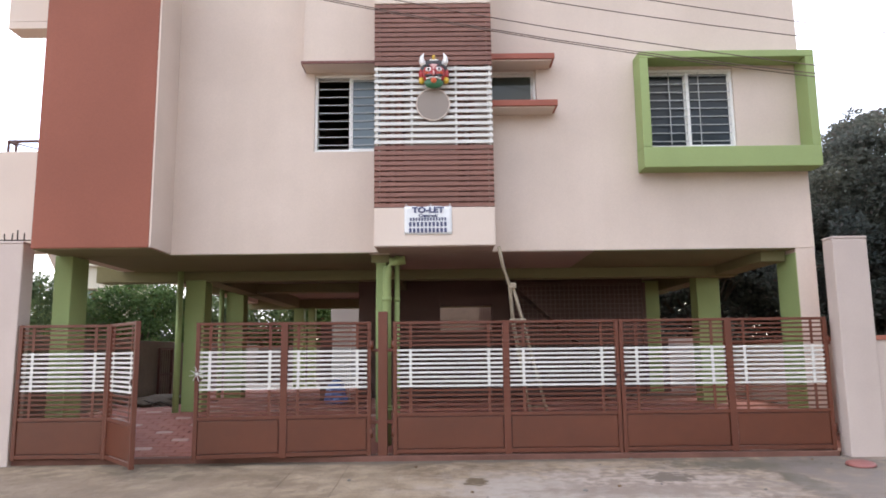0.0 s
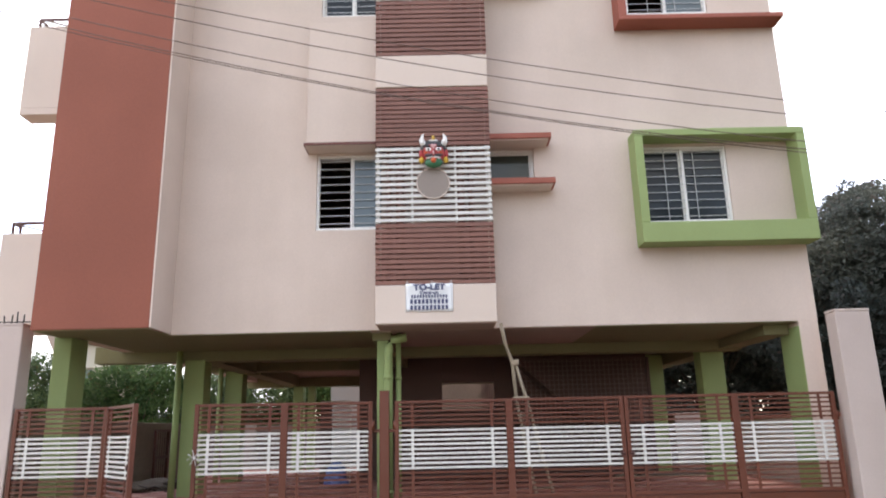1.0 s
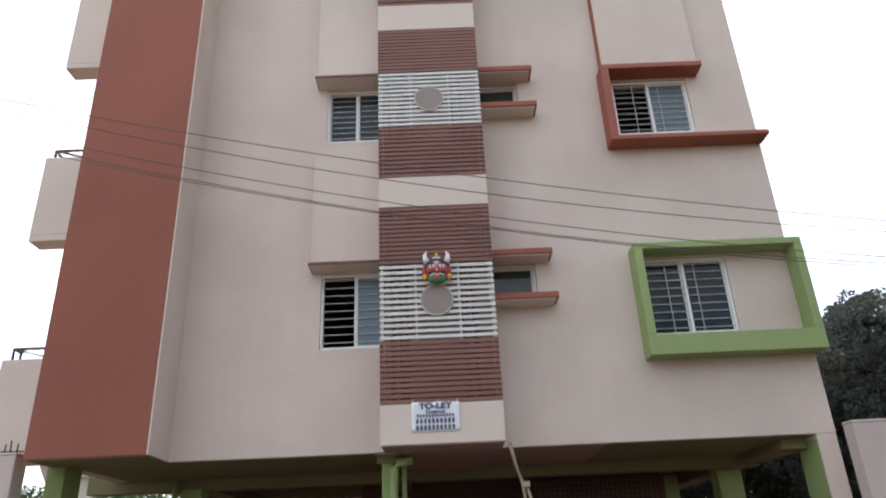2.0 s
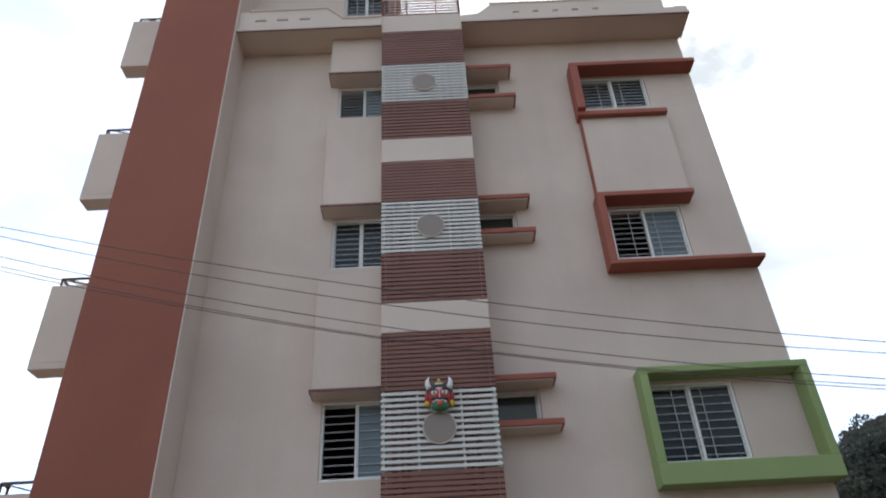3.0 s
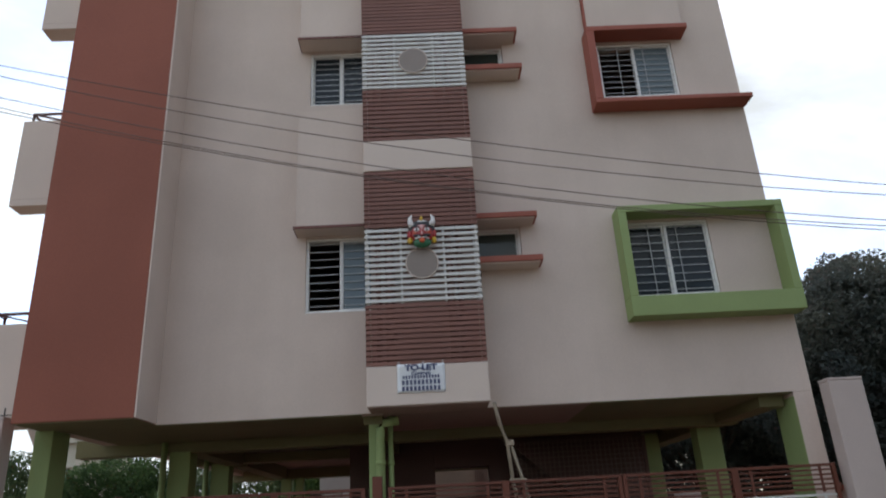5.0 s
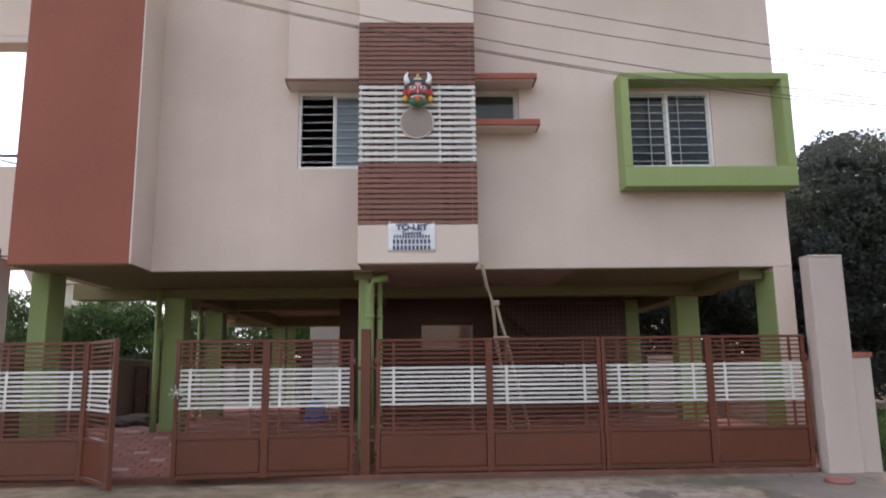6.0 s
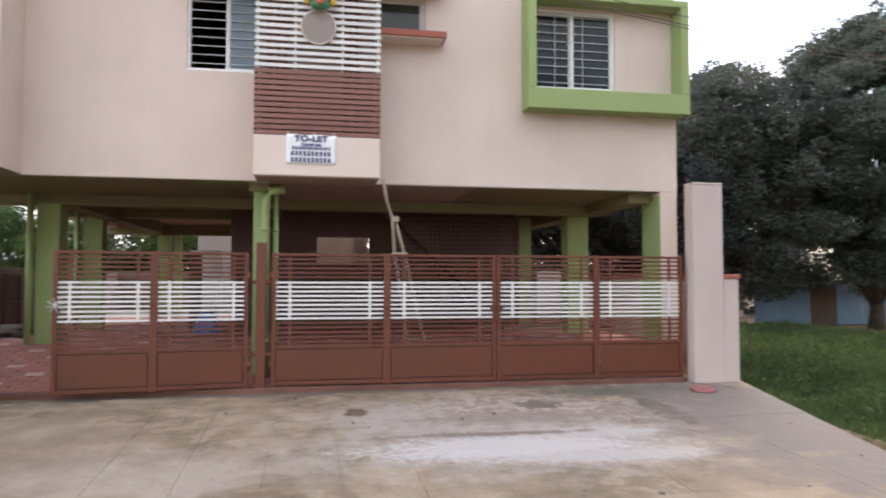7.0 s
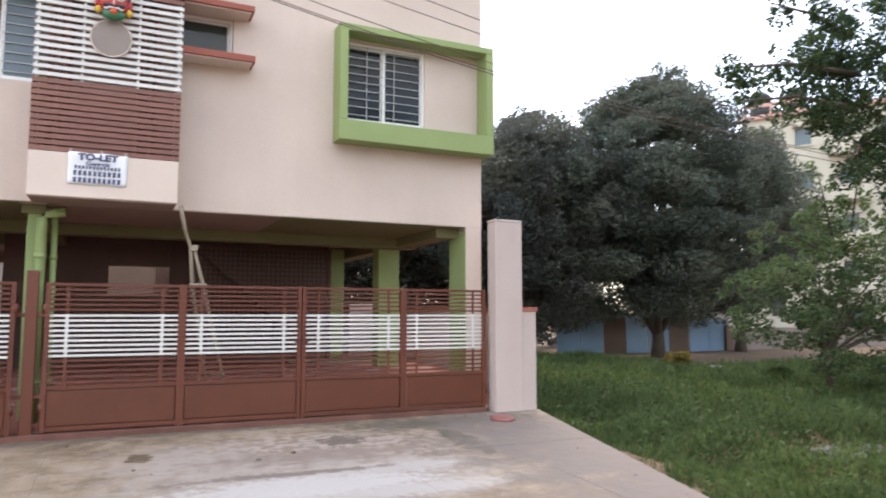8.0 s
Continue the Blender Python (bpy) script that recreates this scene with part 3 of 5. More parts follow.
def window(x0, x1, z0, z1, sashes=2, bars=8, uprights=2, recess=0.05, dark_first=True, name="window", glass=None):
    """A sliding aluminium window: outer frame with its tracks, a sash round each pane, and a grille of thin bars."""
    w = empty(name)
    w.parent = house
    y = YW + recess
    f = 0.036
    bm = bmesh.new()
    box(bm, x0, x1, y - 0.02, y + 0.07, z0, z0 + f)
    box(bm, x0, x1, y - 0.02, y + 0.07, z1 - f, z1)
    box(bm, x0, x0 + f, y - 0.02, y + 0.07, z0 + f, z1 - f)
    box(bm, x1 - f, x1, y - 0.02, y + 0.07, z0 + f, z1 - f)
    part("window_frame", bm, M_ALU, w, "white aluminium frame", 0.003)
    xm = (x0 + x1) / 2 - 0.02
    spans = [(x0 + f, xm - 0.013), (xm + 0.013, x1 - f)] if sashes == 2 else [(x0 + f, x1 - f)]
    if sashes == 2:
        solid("mullion", xm - 0.013, xm + 0.013, y - 0.006, y + 0.066, z0 + f, z1 - f, M_ALU, w, bevel=0.003)
    e = 0.019
    for k, (a, b) in enumerate(spans):
        if k == 0 and dark_first:
            continue
        yy = y + (0.004 if k else 0.030)
        bm = bmesh.new()
        box(bm, a, b, yy, yy + 0.028, z0 + f, z0 + f + e)
        box(bm, a, b, yy, yy + 0.028, z1 - f - e, z1 - f)
        box(bm, a, a + e, yy, yy + 0.028, z0 + f + e, z1 - f - e)
        box(bm, b - e, b, yy, yy + 0.028, z0 + f + e, z1 - f - e)
        sash = part("sash", bm, M_ALU, w, bevel=0.003)
        solid("pane", a + e, b - e, yy + 0.012, yy + 0.017, z0 + f + e, z1 - f - e, glass or M_GLASS, sash, bevel=0)
    for k, (a, b) in enumerate(spans):
        me = unit_box("bar", M_BAR, b - a, 0.006, 0.010)
        for i in range(bars):
            z = z0 + f + (z1 - z0 - 2 * f) * (i + 0.6) / bars
            piece("bar", me, w, ((a + b) / 2, y - 0.003, z))
        for i in range(uprights):
            xx = a + (b - a) * (0.56 if k == 0 else 0.26 + 0.62 * i)
            piece("upright", unit_box("upright", M_BAR, 0.010, 0.006, z1 - z0 - 2 * f), w, (xx, y + 0.003 - 0.012, (z0 + z1) / 2))
    return w


for k, h in enumerate(LEFT_WIN):
    window(*h, bars=9, uprights=0, dark_first=k != 1, glass=M_GLASSPALE if k != 1 else M_GLASS)
for h in SMALL_WIN:
    window(*h, sashes=1, bars=0, uprights=0, recess=0.10, dark_first=False, name="ventilator", glass=M_GLASSGREEN)
for k, h in enumerate(RIGHT_WIN):
    window(*h, bars=9, uprights=1, dark_first=k == 1, glass=M_GLASSPALE if k == 1 else M_GLASS)
window(*HEAD_WIN, bars=8, uprights=1, dark_first=False)

# ---- slatted bay ----
BX0, BX1 = -0.752, 0.682
BANDS = [(2.5, 2.96), (5.54, 5.985), (8.49, 8.96), (11.55, 12.0)]
for z0, z1 in BANDS:
    solid("bay_band", BX0, BX1, YB, YW, z0, z1, M_CREAM2, house, "cream band of the bay", 0.008)


def u_slat(name, mat, high):
    """One slat that runs along the front and returns along both sides of the bay."""
    bm = bmesh.new()
    t = 0.018
    box(bm, BX0, BX1, YB + 0.01, YB + 0.01 + t, -high / 2, high / 2)
    box(bm, BX0, BX0 + t, YB + 0.01 + t, YW - 0.01, -high / 2, high / 2)
    box(bm, BX1 - t, BX1, YB + 0.01 + t, YW - 0.01, -high / 2, high / 2)
    return mesh_of(name, bm, mat)


SLAT_W = u_slat("white_slat", M_WHITE, 0.038)
SLAT_B = u_slat("brown_slat", M_SCREENBROWN, 0.046)
SCREENS = [(2.96, 3.73, 4.73, 5.54), (5.985, 6.8, 7.72, 8.49), (8.96, 9.8, 10.7, 11.55)]
for k, (za, zb, zc, zd) in enumerate(SCREENS):
    screen = empty("slat_screen")
    screen.parent = house
    screen["label"] = "brown and white slatted screen"
    for lo, hi, n, me, nm in ((za, zb, 12, SLAT_B, "brown_slat"), (zb, zc, 13, SLAT_W, "white_slat"), (zc, zd, 13, SLAT_B, "brown_slat")):
        for i in range(n):
            piece(nm, me, screen, (0, 0, lo + (hi - lo) * (i + 0.5) / n))
    # posts behind the slats
    for x in (BX0 + 0.03, -0.30, 0.24, BX1 - 0.03):
        for lo, hi, mt in ((za, zb, M_SCREENBROWN), (zb, zc, M_WHITE), (zc, zd, M_SCREENBROWN)):
            solid("post", x - 0.013, x + 0.013, YB + 0.03, YB + 0.052, lo, hi, mt, screen, bevel=0)
    # round plate
    bm = bmesh.new()
    zc2 = zb + 0.50 if k == 0 else (zb + zc) / 2 - 0.02
    tube(bm, [(-0.04, YB - 0.012, zc2), (-0.04, YB + 0.008, zc2)], 0.198, 48)
    for f in bm.faces:
        f.smooth = False
    part("round_plate", bm, M_MIRROR, screen, "round beige plate")
    bm = bmesh.new()
    ring = [(-0.04 + 0.2 * math.cos(a * math.pi / 24), YB - 0.008, zc2 + 0.2 * math.sin(a * math.pi / 24)) for a in range(49)]
    tube(bm, ring, 0.008, 6, cap=False)
    part("plate_rim", bm, M_CREAM2, screen)
    # service pipes behind the screen
    for x, r in ((0.30, 0.05), (0.43, 0.035), (-0.46, 0.055), (-0.60, 0.03)):
        bm = bmesh.new()
        tube(bm, [(x, 8.40, za), (x, 8.40, zd)], r, 12)
        part("service_pipe", bm, M_SCREENBROWN, screen)
    # backing tones chosen for how dim the gaps between the slats look
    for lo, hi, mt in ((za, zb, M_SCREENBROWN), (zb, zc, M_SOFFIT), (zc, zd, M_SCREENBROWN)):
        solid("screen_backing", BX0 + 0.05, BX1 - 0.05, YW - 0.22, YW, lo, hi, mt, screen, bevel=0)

# ---- roof edge, headroom and railings ----
def chajja(x0, x1):
    solid("roof_overhang", x0, x1, 8.13, YW, 11.655, 11.745, M_CREAM2, house, "cream roof overhang")
    solid("overhang_lip", x0, x1, 8.12, 8.142, 11.643, 11.657, M_IRONRED, house, bevel=0)


chajja(-3.33, BX0)
chajja(BX1, 4.79)
bm = bmesh.new()
wall_with_holes(bm, [1.25, 4.37], [11.745, 12.145], [(x, x + 0.115, 11.872, 11.918) for x in (1.625, 1.98, 2.34, 2.70, 3.07)], 8.15, 8.27)
part("parapet", bm, M_CREAM2, house)
bm = bmesh.new()
prism(bm, [(BX1, 11.745), (1.25, 11.745), (1.25, 12.145), (0.985, 11.90), (BX1, 11.87)], "y", 8.15, 8.27)
part("parapet", bm, M_CREAM2, house)
solid("parapet_cap", 1.22, 4.40, 8.13, 8.29, 12.145, 12.17, M_CREAM2, house)
solid("parapet", 4.37, 4.55, 8.15, 8.27, 11.745, 11.85, M_CREAM2, house)
solid("parapet", 4.55, 4.78, 8.15, 17.9, 11.745, 11.875, M_CREAM2, house)
bm = bmesh.new()
wall_with_holes(bm, [-3.33, -1.74], [11.745, 12.21], [(x, x + 0.20, 11.93, 11.97) for x in (-3.03, -2.64, -2.24)], 8.15, 8.27)
part("parapet", bm, M_CREAM2, house)
bm = bmesh.new()
prism(bm, [(-1.74, 11.745), (BX0, 11.745), (BX0, 11.91), (-1.45, 11.91), (-1.74, 12.21)], "y", 8.15, 8.27)
part("parapet", bm, M_CREAM2, house)
solid("parapet_cap", -3.17, -1.73, 8.13, 8.28, 12.21, 12.245, M_CREAM2, house)
bm = bmesh.new()
prism(bm, [(-1.73, 12.21), (-1.73, 12.245), (-1.43, 11.945), (BX0, 11.945), (BX0, 11.91), (-1.45, 11.91)], "y", 8.13, 8.28)
part("parapet_cap", bm, M_CREAM2, house)

bm = bmesh.new()
wall_with_holes(bm, [-3.33, -0.55], [11.77, 14.96], [HEAD_WIN], YW, YW + 0.2)
part("headroom_wall", bm, M_CREAM, house)
solid("headroom_side", -0.75, -0.55, YW + 0.2, 12.0, 11.77, 14.96, M_CREAM, house)
solid("headroom_back", -4.49, -0.55, 12.0, 12.2, 11.77, 14.96, M_CREAM, house)
solid("headroom_roof", -4.49, -0.50, YW - 0.05, 12.2, 14.96, 15.06, M_CREAM2, house)
hood = solid("window_hood", -1.71, -0.56, 8.40, YW, 13.675, 13.71, M_CREAM2, house, bevel=0)
solid("hood_edge", -1.72, -0.56, 8.388, 8.40, 13.67, 13.72, M_IRONRED, hood, "dark red edge", 0)
solid("hood_edge", -1.72, -1.71, 8.40, YW, 13.67, 13.72, M_IRONRED, hood, "dark red edge", 0)


def railing(points, high, label):
    """Posts and two rails along points."""
    r = empty("roof_railing")
    r.parent = house
    r["label"] = label
    for a, b in zip(points, points[1:]):
        for h in (high, high * 0.6):
            bm = bmesh.new()
            tube(bm, [(a[0], a[1], a[2] + h), (b[0], b[1], b[2] + h)], 0.018, 8)
            part("rail", bm, M_BAR if "light" in label else M_IRON, r)
    for p in points:
        bm = bmesh.new()
        tube(bm, [p, (p[0], p[1], p[2] + high)], 0.018, 8)
        part("post", bm, M_BAR if "light" in label else M_IRON, r)


railing([(-3.28, 8.75, 15.05), (-1.93, 8.75, 15.05), (-0.58, 8.75, 15.05), (-0.58, 11.9, 15.05)], 0.95, "light steel roof railing")
railing([(-4.65, 8.2, 15.42), (-3.42, 8.2, 15.42), (-3.42, 8.75, 15.30)], 0.45, "light steel roof railing")
bm = bmesh.new()
tube(bm, [(-0.47, 8.62, 12.0), (-0.47, 8.62, 14.2)], 0.05, 12)
part("vent_pipe", bm, M_CREAM2, house, "cream vent pipe")

# open screen above the bay
screen = empty("roof_screen")
screen.parent = house
SLIM_B = u_slat("brown_slat", M_SCREENBROWN, 0.030)
SLIM_W = u_slat("white_slat", M_WHITE, 0.030)
for i in range(14):
    piece("brown_slat" if i not in (6, 7, 8, 9, 10) else "white_slat", SLIM_B if i not in (6, 7, 8, 9, 10) else SLIM_W, screen, (0, 0, 12.04 + 1.0 * i / 13))
for x in (BX0 + 0.02, -0.30, 0.24, BX1 - 0.02):
    solid("post", x - 0.013, x + 0.013, YB + 0.03, YB + 0.055, 12.0, 13.07, M_SCREENBROWN, screen, bevel=0)

# ---- balconies on the side ----
for z0, z1 in ((2.58, 3.88), (5.56, 6.90), (8.52, 9.95), (11.66, 12.95), (14.54, 15.05)):
    b = empty("balcony")
    b.parent = house
    bm = bmesh.new()
    box(bm, -5.66, -4.72, 8.80, 8.92, z0 + 0.1, z1)
    box(bm, -5.66, -5.54, 8.92, 9.10, z0 + 0.1, z1)
    part("parapet", bm, M_CREAM2, b)
    solid("slab", -5.66, -4.722, 8.80, 9.10, z0, z0 + 0.098, M_CREAM2, b)
    bm = bmesh.new()
    prism(bm, [(-4.98, z0), (-4.72, z0), (-4.72, z0 - 0.5)], "y", 8.86, 9.08)
    part("bracket", bm, M_CREAM2, b)
    for h in (0.16,):
        bm = bmesh.new()
        tube(bm, [(-5.58, 9.06, z1 + h), (-5.58, 8.88, z1 + h), (-4.74, 8.88, z1 + h)], 0.022, 8)
        part("rail", bm, M_IRON, b, "dark red pipe rail")
    for x, y in ((-5.58, 8.88), (-5.58, 9.04), (-4.80, 8.88)):
        bm = bmesh.new()
        tube(bm, [(x, y, z1), (x, y, z1 + 0.16)], 0.018, 8)
        part("post", bm, M_IRON, b)
    bm = bmesh.new()
    tube(bm, [(-5.55, 8.86, z1 + 0.15), (-5.05, 8.86, z1 + 0.01)], 0.012, 6)
    part("brace", bm, M_IRON, b)

b = empty("balcony")
b.parent = house
solid("slab", 4.702, 5.53, 16.6, 18.0, 2.74, 2.84, M_CREAM2, b)
bm = bmesh.new()
box(bm, 4.702, 5.53, 16.6, 16.72, 2.84, 3.9)
box(bm, 5.41, 5.53, 16.72, 18.0, 2.84, 3.9)
part("parapet", bm, M_CREAM2, b)

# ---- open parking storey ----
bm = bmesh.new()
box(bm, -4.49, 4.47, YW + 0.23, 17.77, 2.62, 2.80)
tagged(part("ceiling", bm, M_SOFFIT), "plaster ceiling of the open parking storey, shade put into its colour", "ceiling", kind="structure")
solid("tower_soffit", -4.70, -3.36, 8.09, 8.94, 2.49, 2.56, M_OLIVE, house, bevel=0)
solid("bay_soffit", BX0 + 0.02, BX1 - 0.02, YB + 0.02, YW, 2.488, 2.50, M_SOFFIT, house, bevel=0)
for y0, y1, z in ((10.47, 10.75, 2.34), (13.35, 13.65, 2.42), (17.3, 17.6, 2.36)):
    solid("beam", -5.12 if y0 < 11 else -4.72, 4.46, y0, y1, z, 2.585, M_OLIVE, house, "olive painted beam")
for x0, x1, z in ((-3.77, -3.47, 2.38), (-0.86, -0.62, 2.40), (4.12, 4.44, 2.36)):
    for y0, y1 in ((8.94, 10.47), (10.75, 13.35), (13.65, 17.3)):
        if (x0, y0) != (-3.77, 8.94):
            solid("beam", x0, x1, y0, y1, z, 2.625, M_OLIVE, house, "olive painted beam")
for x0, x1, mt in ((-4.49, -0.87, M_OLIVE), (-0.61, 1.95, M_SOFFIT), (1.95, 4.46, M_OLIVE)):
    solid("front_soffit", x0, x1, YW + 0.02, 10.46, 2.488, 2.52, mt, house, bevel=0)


def column(x0, x1, y0, y1, top, mat=None):
    solid("column", x0, x1, y0, y1, floor_z(y0) - 0.03, top, mat or M_GREEN, house, "green painted column", 0.012)


column(-4.76, -4.54, 8.68, 9.10, 2.50)
column(-3.77, -3.47, 10.44, 10.76, 2.36)
column(-4.05, -3.72, 13.35, 13.65, 2.45)
column(-3.60, -3.36, 17.3, 17.6, 2.40)
column(-3.25, -3.08, 17.3, 17.5, 2.40)
column(-0.80, -0.66, 8.96, 9.20, 2.62)
column(4.00, 4.36, 10.95, 11.25, 2.48)
column(3.73, 4.04, 13.0, 13.3, 2.52)
solid("pier", 4.46, 4.70, YW + 0.004, 9.22, 0.05, 2.5, [M_CREAM], house, "cream corner pier", 0.006)
solid("pier_side", 4.452, 4.46, YW + 0.006, 9.22, 0.05, 2.44, M_GREEN, house, "green side of the pier", 0)

# rain pipes, each with its elbow
for pts, r in (([(-0.42, 8.86, 2.42), (-0.60, 8.86, 2.40), (-0.645, 8.86, 2.33), (-0.65, 8.86, 2.2), (-0.65, 8.86, 0.12)], 0.055),
               ([(-0.53, 8.97, 2.6), (-0.53, 8.97, 0.14)], 0.033)):
    bm = bmesh.new()
    tube(bm, pts, r, 14)
    p = part("rain_pipe", bm, M_GREEN, house, "green painted rain pipe")
    for z in (0.55, 1.9):
        b = bmesh.new()
        tube(b, [(pts[-1][0], pts[-1][1], z), (pts[-1][0], pts[-1][1], z + 0.05)], r + 0.008, 14)
        part("socket", b, M_GREEN, p)
for x, y in ((-3.83, 10.40), (-4.12, 13.3)):
    bm = bmesh.new()
    tube(bm, [(x, y, 2.5), (x, y, floor_z(y))], 0.045, 12)
    part("rain_pipe", bm, M_GREEN, house, "green painted rain pipe")

# lift and stair core behind
solid("core_wall", -1.50, 0.0, 13.0, 13.2, 0.28, 2.62, M_CORE, house, "dark brown core wall")
solid("core_wall", 0.95, 3.74, 13.0, 13.2, 0.28, 2.62, M_CORE, house, "dark brown core wall")
solid("core_parapet", 0.0, 0.95, 13.0, 13.2, 0.28, 1.62, M_CORE, house)
solid("core_lintel", 0.0, 0.95, 13.0, 13.2, 2.11, 2.62, M_CORE, house)
solid("core_wall", -1.5, -1.3, 13.2, 17.3, 0.28, 2.62, M_CORE, house, "dark brown core wall")
solid("core_wall", 2.2, 2.4, 13.2, 17.3, 0.28, 2.62, M_CORE, house, "dark brown core wall")
bm = bmesh.new()
prism(bm, [(1.1, 2.60), (1.55, 2.60), (2.95, 1.30), (3.1, 0.9), (2.75, 0.9), (2.70, 1.15)], "y", 12.4, 12.98)
part("stair_flight", bm, M_CORE, house, "brown underside of the stair")
g = empty("grille")
g.parent = house
for i in range(29):
    piece("bar", unit_box("bar", M_MESH, 0.008, 0.008, 1.6), g, (1.30 + 0.08 * i, 12.36, 1.62))
for i in range(20):
    piece("bar", unit_box("bar", M_MESH, 2.26, 0.006, 0.008), g, (2.42, 12.352, 0.87 + 0.08 * i))
solid("grille_frame", 3.54, 3.60, 12.33, 12.39, 0.3, 2.44, M_CORE, g)
solid("grille_frame", 1.28, 3.54, 12.33, 12.39, 2.42, 2.46, M_CORE, g)
# rear outhouse
solid("outhouse_wall", -3.12, -1.2, 20.0, 20.2, 0.2, 2.60, M_OUT, house, "pale rear wall")
# same wall in a darker colour, for the dimmer light behind the core opening
solid("outhouse_wall", -1.2, 1.45, 20.0, 20.2, 0.2, 2.60, M_GREYWALL, house, "darker stretch of the rear wall, dim light put into its colour")
for i in range(7):
    solid("rear_window_bar", 1.08 + 0.05 * i, 1.095 + 0.05 * i, 19.95, 19.97, 1.5, 2.60, M_IRON, house, bevel=0)

# ---- compound walls and gate pillars ----
def compound_wall(name, label, x0, x1, y0, y1, z0, z1, cap):
    w = empty(name)
    tagged(w, label, "wall", kind="structure")
    solid("wall_body", x0, x1, y0, y1, z0, z1, M_PILLAR if cap else M_REARWALL if name == "wall_north" else M_GREYWALL, w)
    if cap:
        solid("coping", x0 - 0.02, x1 + 0.02, y0 - 0.015, y1, z1, z1 + 0.055, M_CAPRED, w, "red coping")
    return w


# the west wall's grey holds the shade that lies on it
compound_wall("wall_west", "compound wall beside the parking, its shade put into a grey colour", -5.38, -5.2, 8.45, 20.2, -0.1, 1.52, False)
compound_wall("wall_east", "cream compound wall with a red coping", 5.053, 5.27, 8.22, 20.2, -0.4, 1.34, True)
compound_wall("wall_north", "brown painted compound wall at the back", -5.2, 5.05, 20.25, 20.45, 0.0, 1.5, False)


def pillar(label, x0, x1, y0, y1, z1):
    p = tagged(empty("gate_pillar"), label, "pillar")
    solid("shaft", x0, x1, y0, y1, -0.02, z1 - 0.03, M_PILLAR, p, bevel=0.012)
    solid("cap", x0 - 0.004, x1 + 0.004, y0 - 0.004, y1 + 0.004, z1 - 0.03, z1, M_PILLAR, p, bevel=0.01)
    return p


pillar("plain cream plastered gate pillar beside the field", 4.64, 5.05, 8.2, 8.42, 2.56)
left = pillar("cream gate pillar with bare steel rods on top", -5.6, -4.88, 8.2, 8.45, 2.61)
rng = random.Random(8)
for i in range(9):
    x = -5.55 + 0.078 * i + rng.uniform(-0.015, 0.015)
    bm = bmesh.new()
    tube(bm, [(x, 8.30, 2.60), (x + rng.uniform(-0.01, 0.01), 8.30, 2.70 + rng.uniform(0, 0.06))], 0.008, 6)
    part("steel_rod", bm, M_BLACKIRON, left)
bm = bmesh.new()
tube(bm, [(-5.6, 8.30, 2.645), (-4.86, 8.30, 2.635)], 0.008, 6)
part("steel_rod", bm, M_BLACKIRON, left)

# ---- gates ----
GZ0, GZ1 = 0.115, 1.62


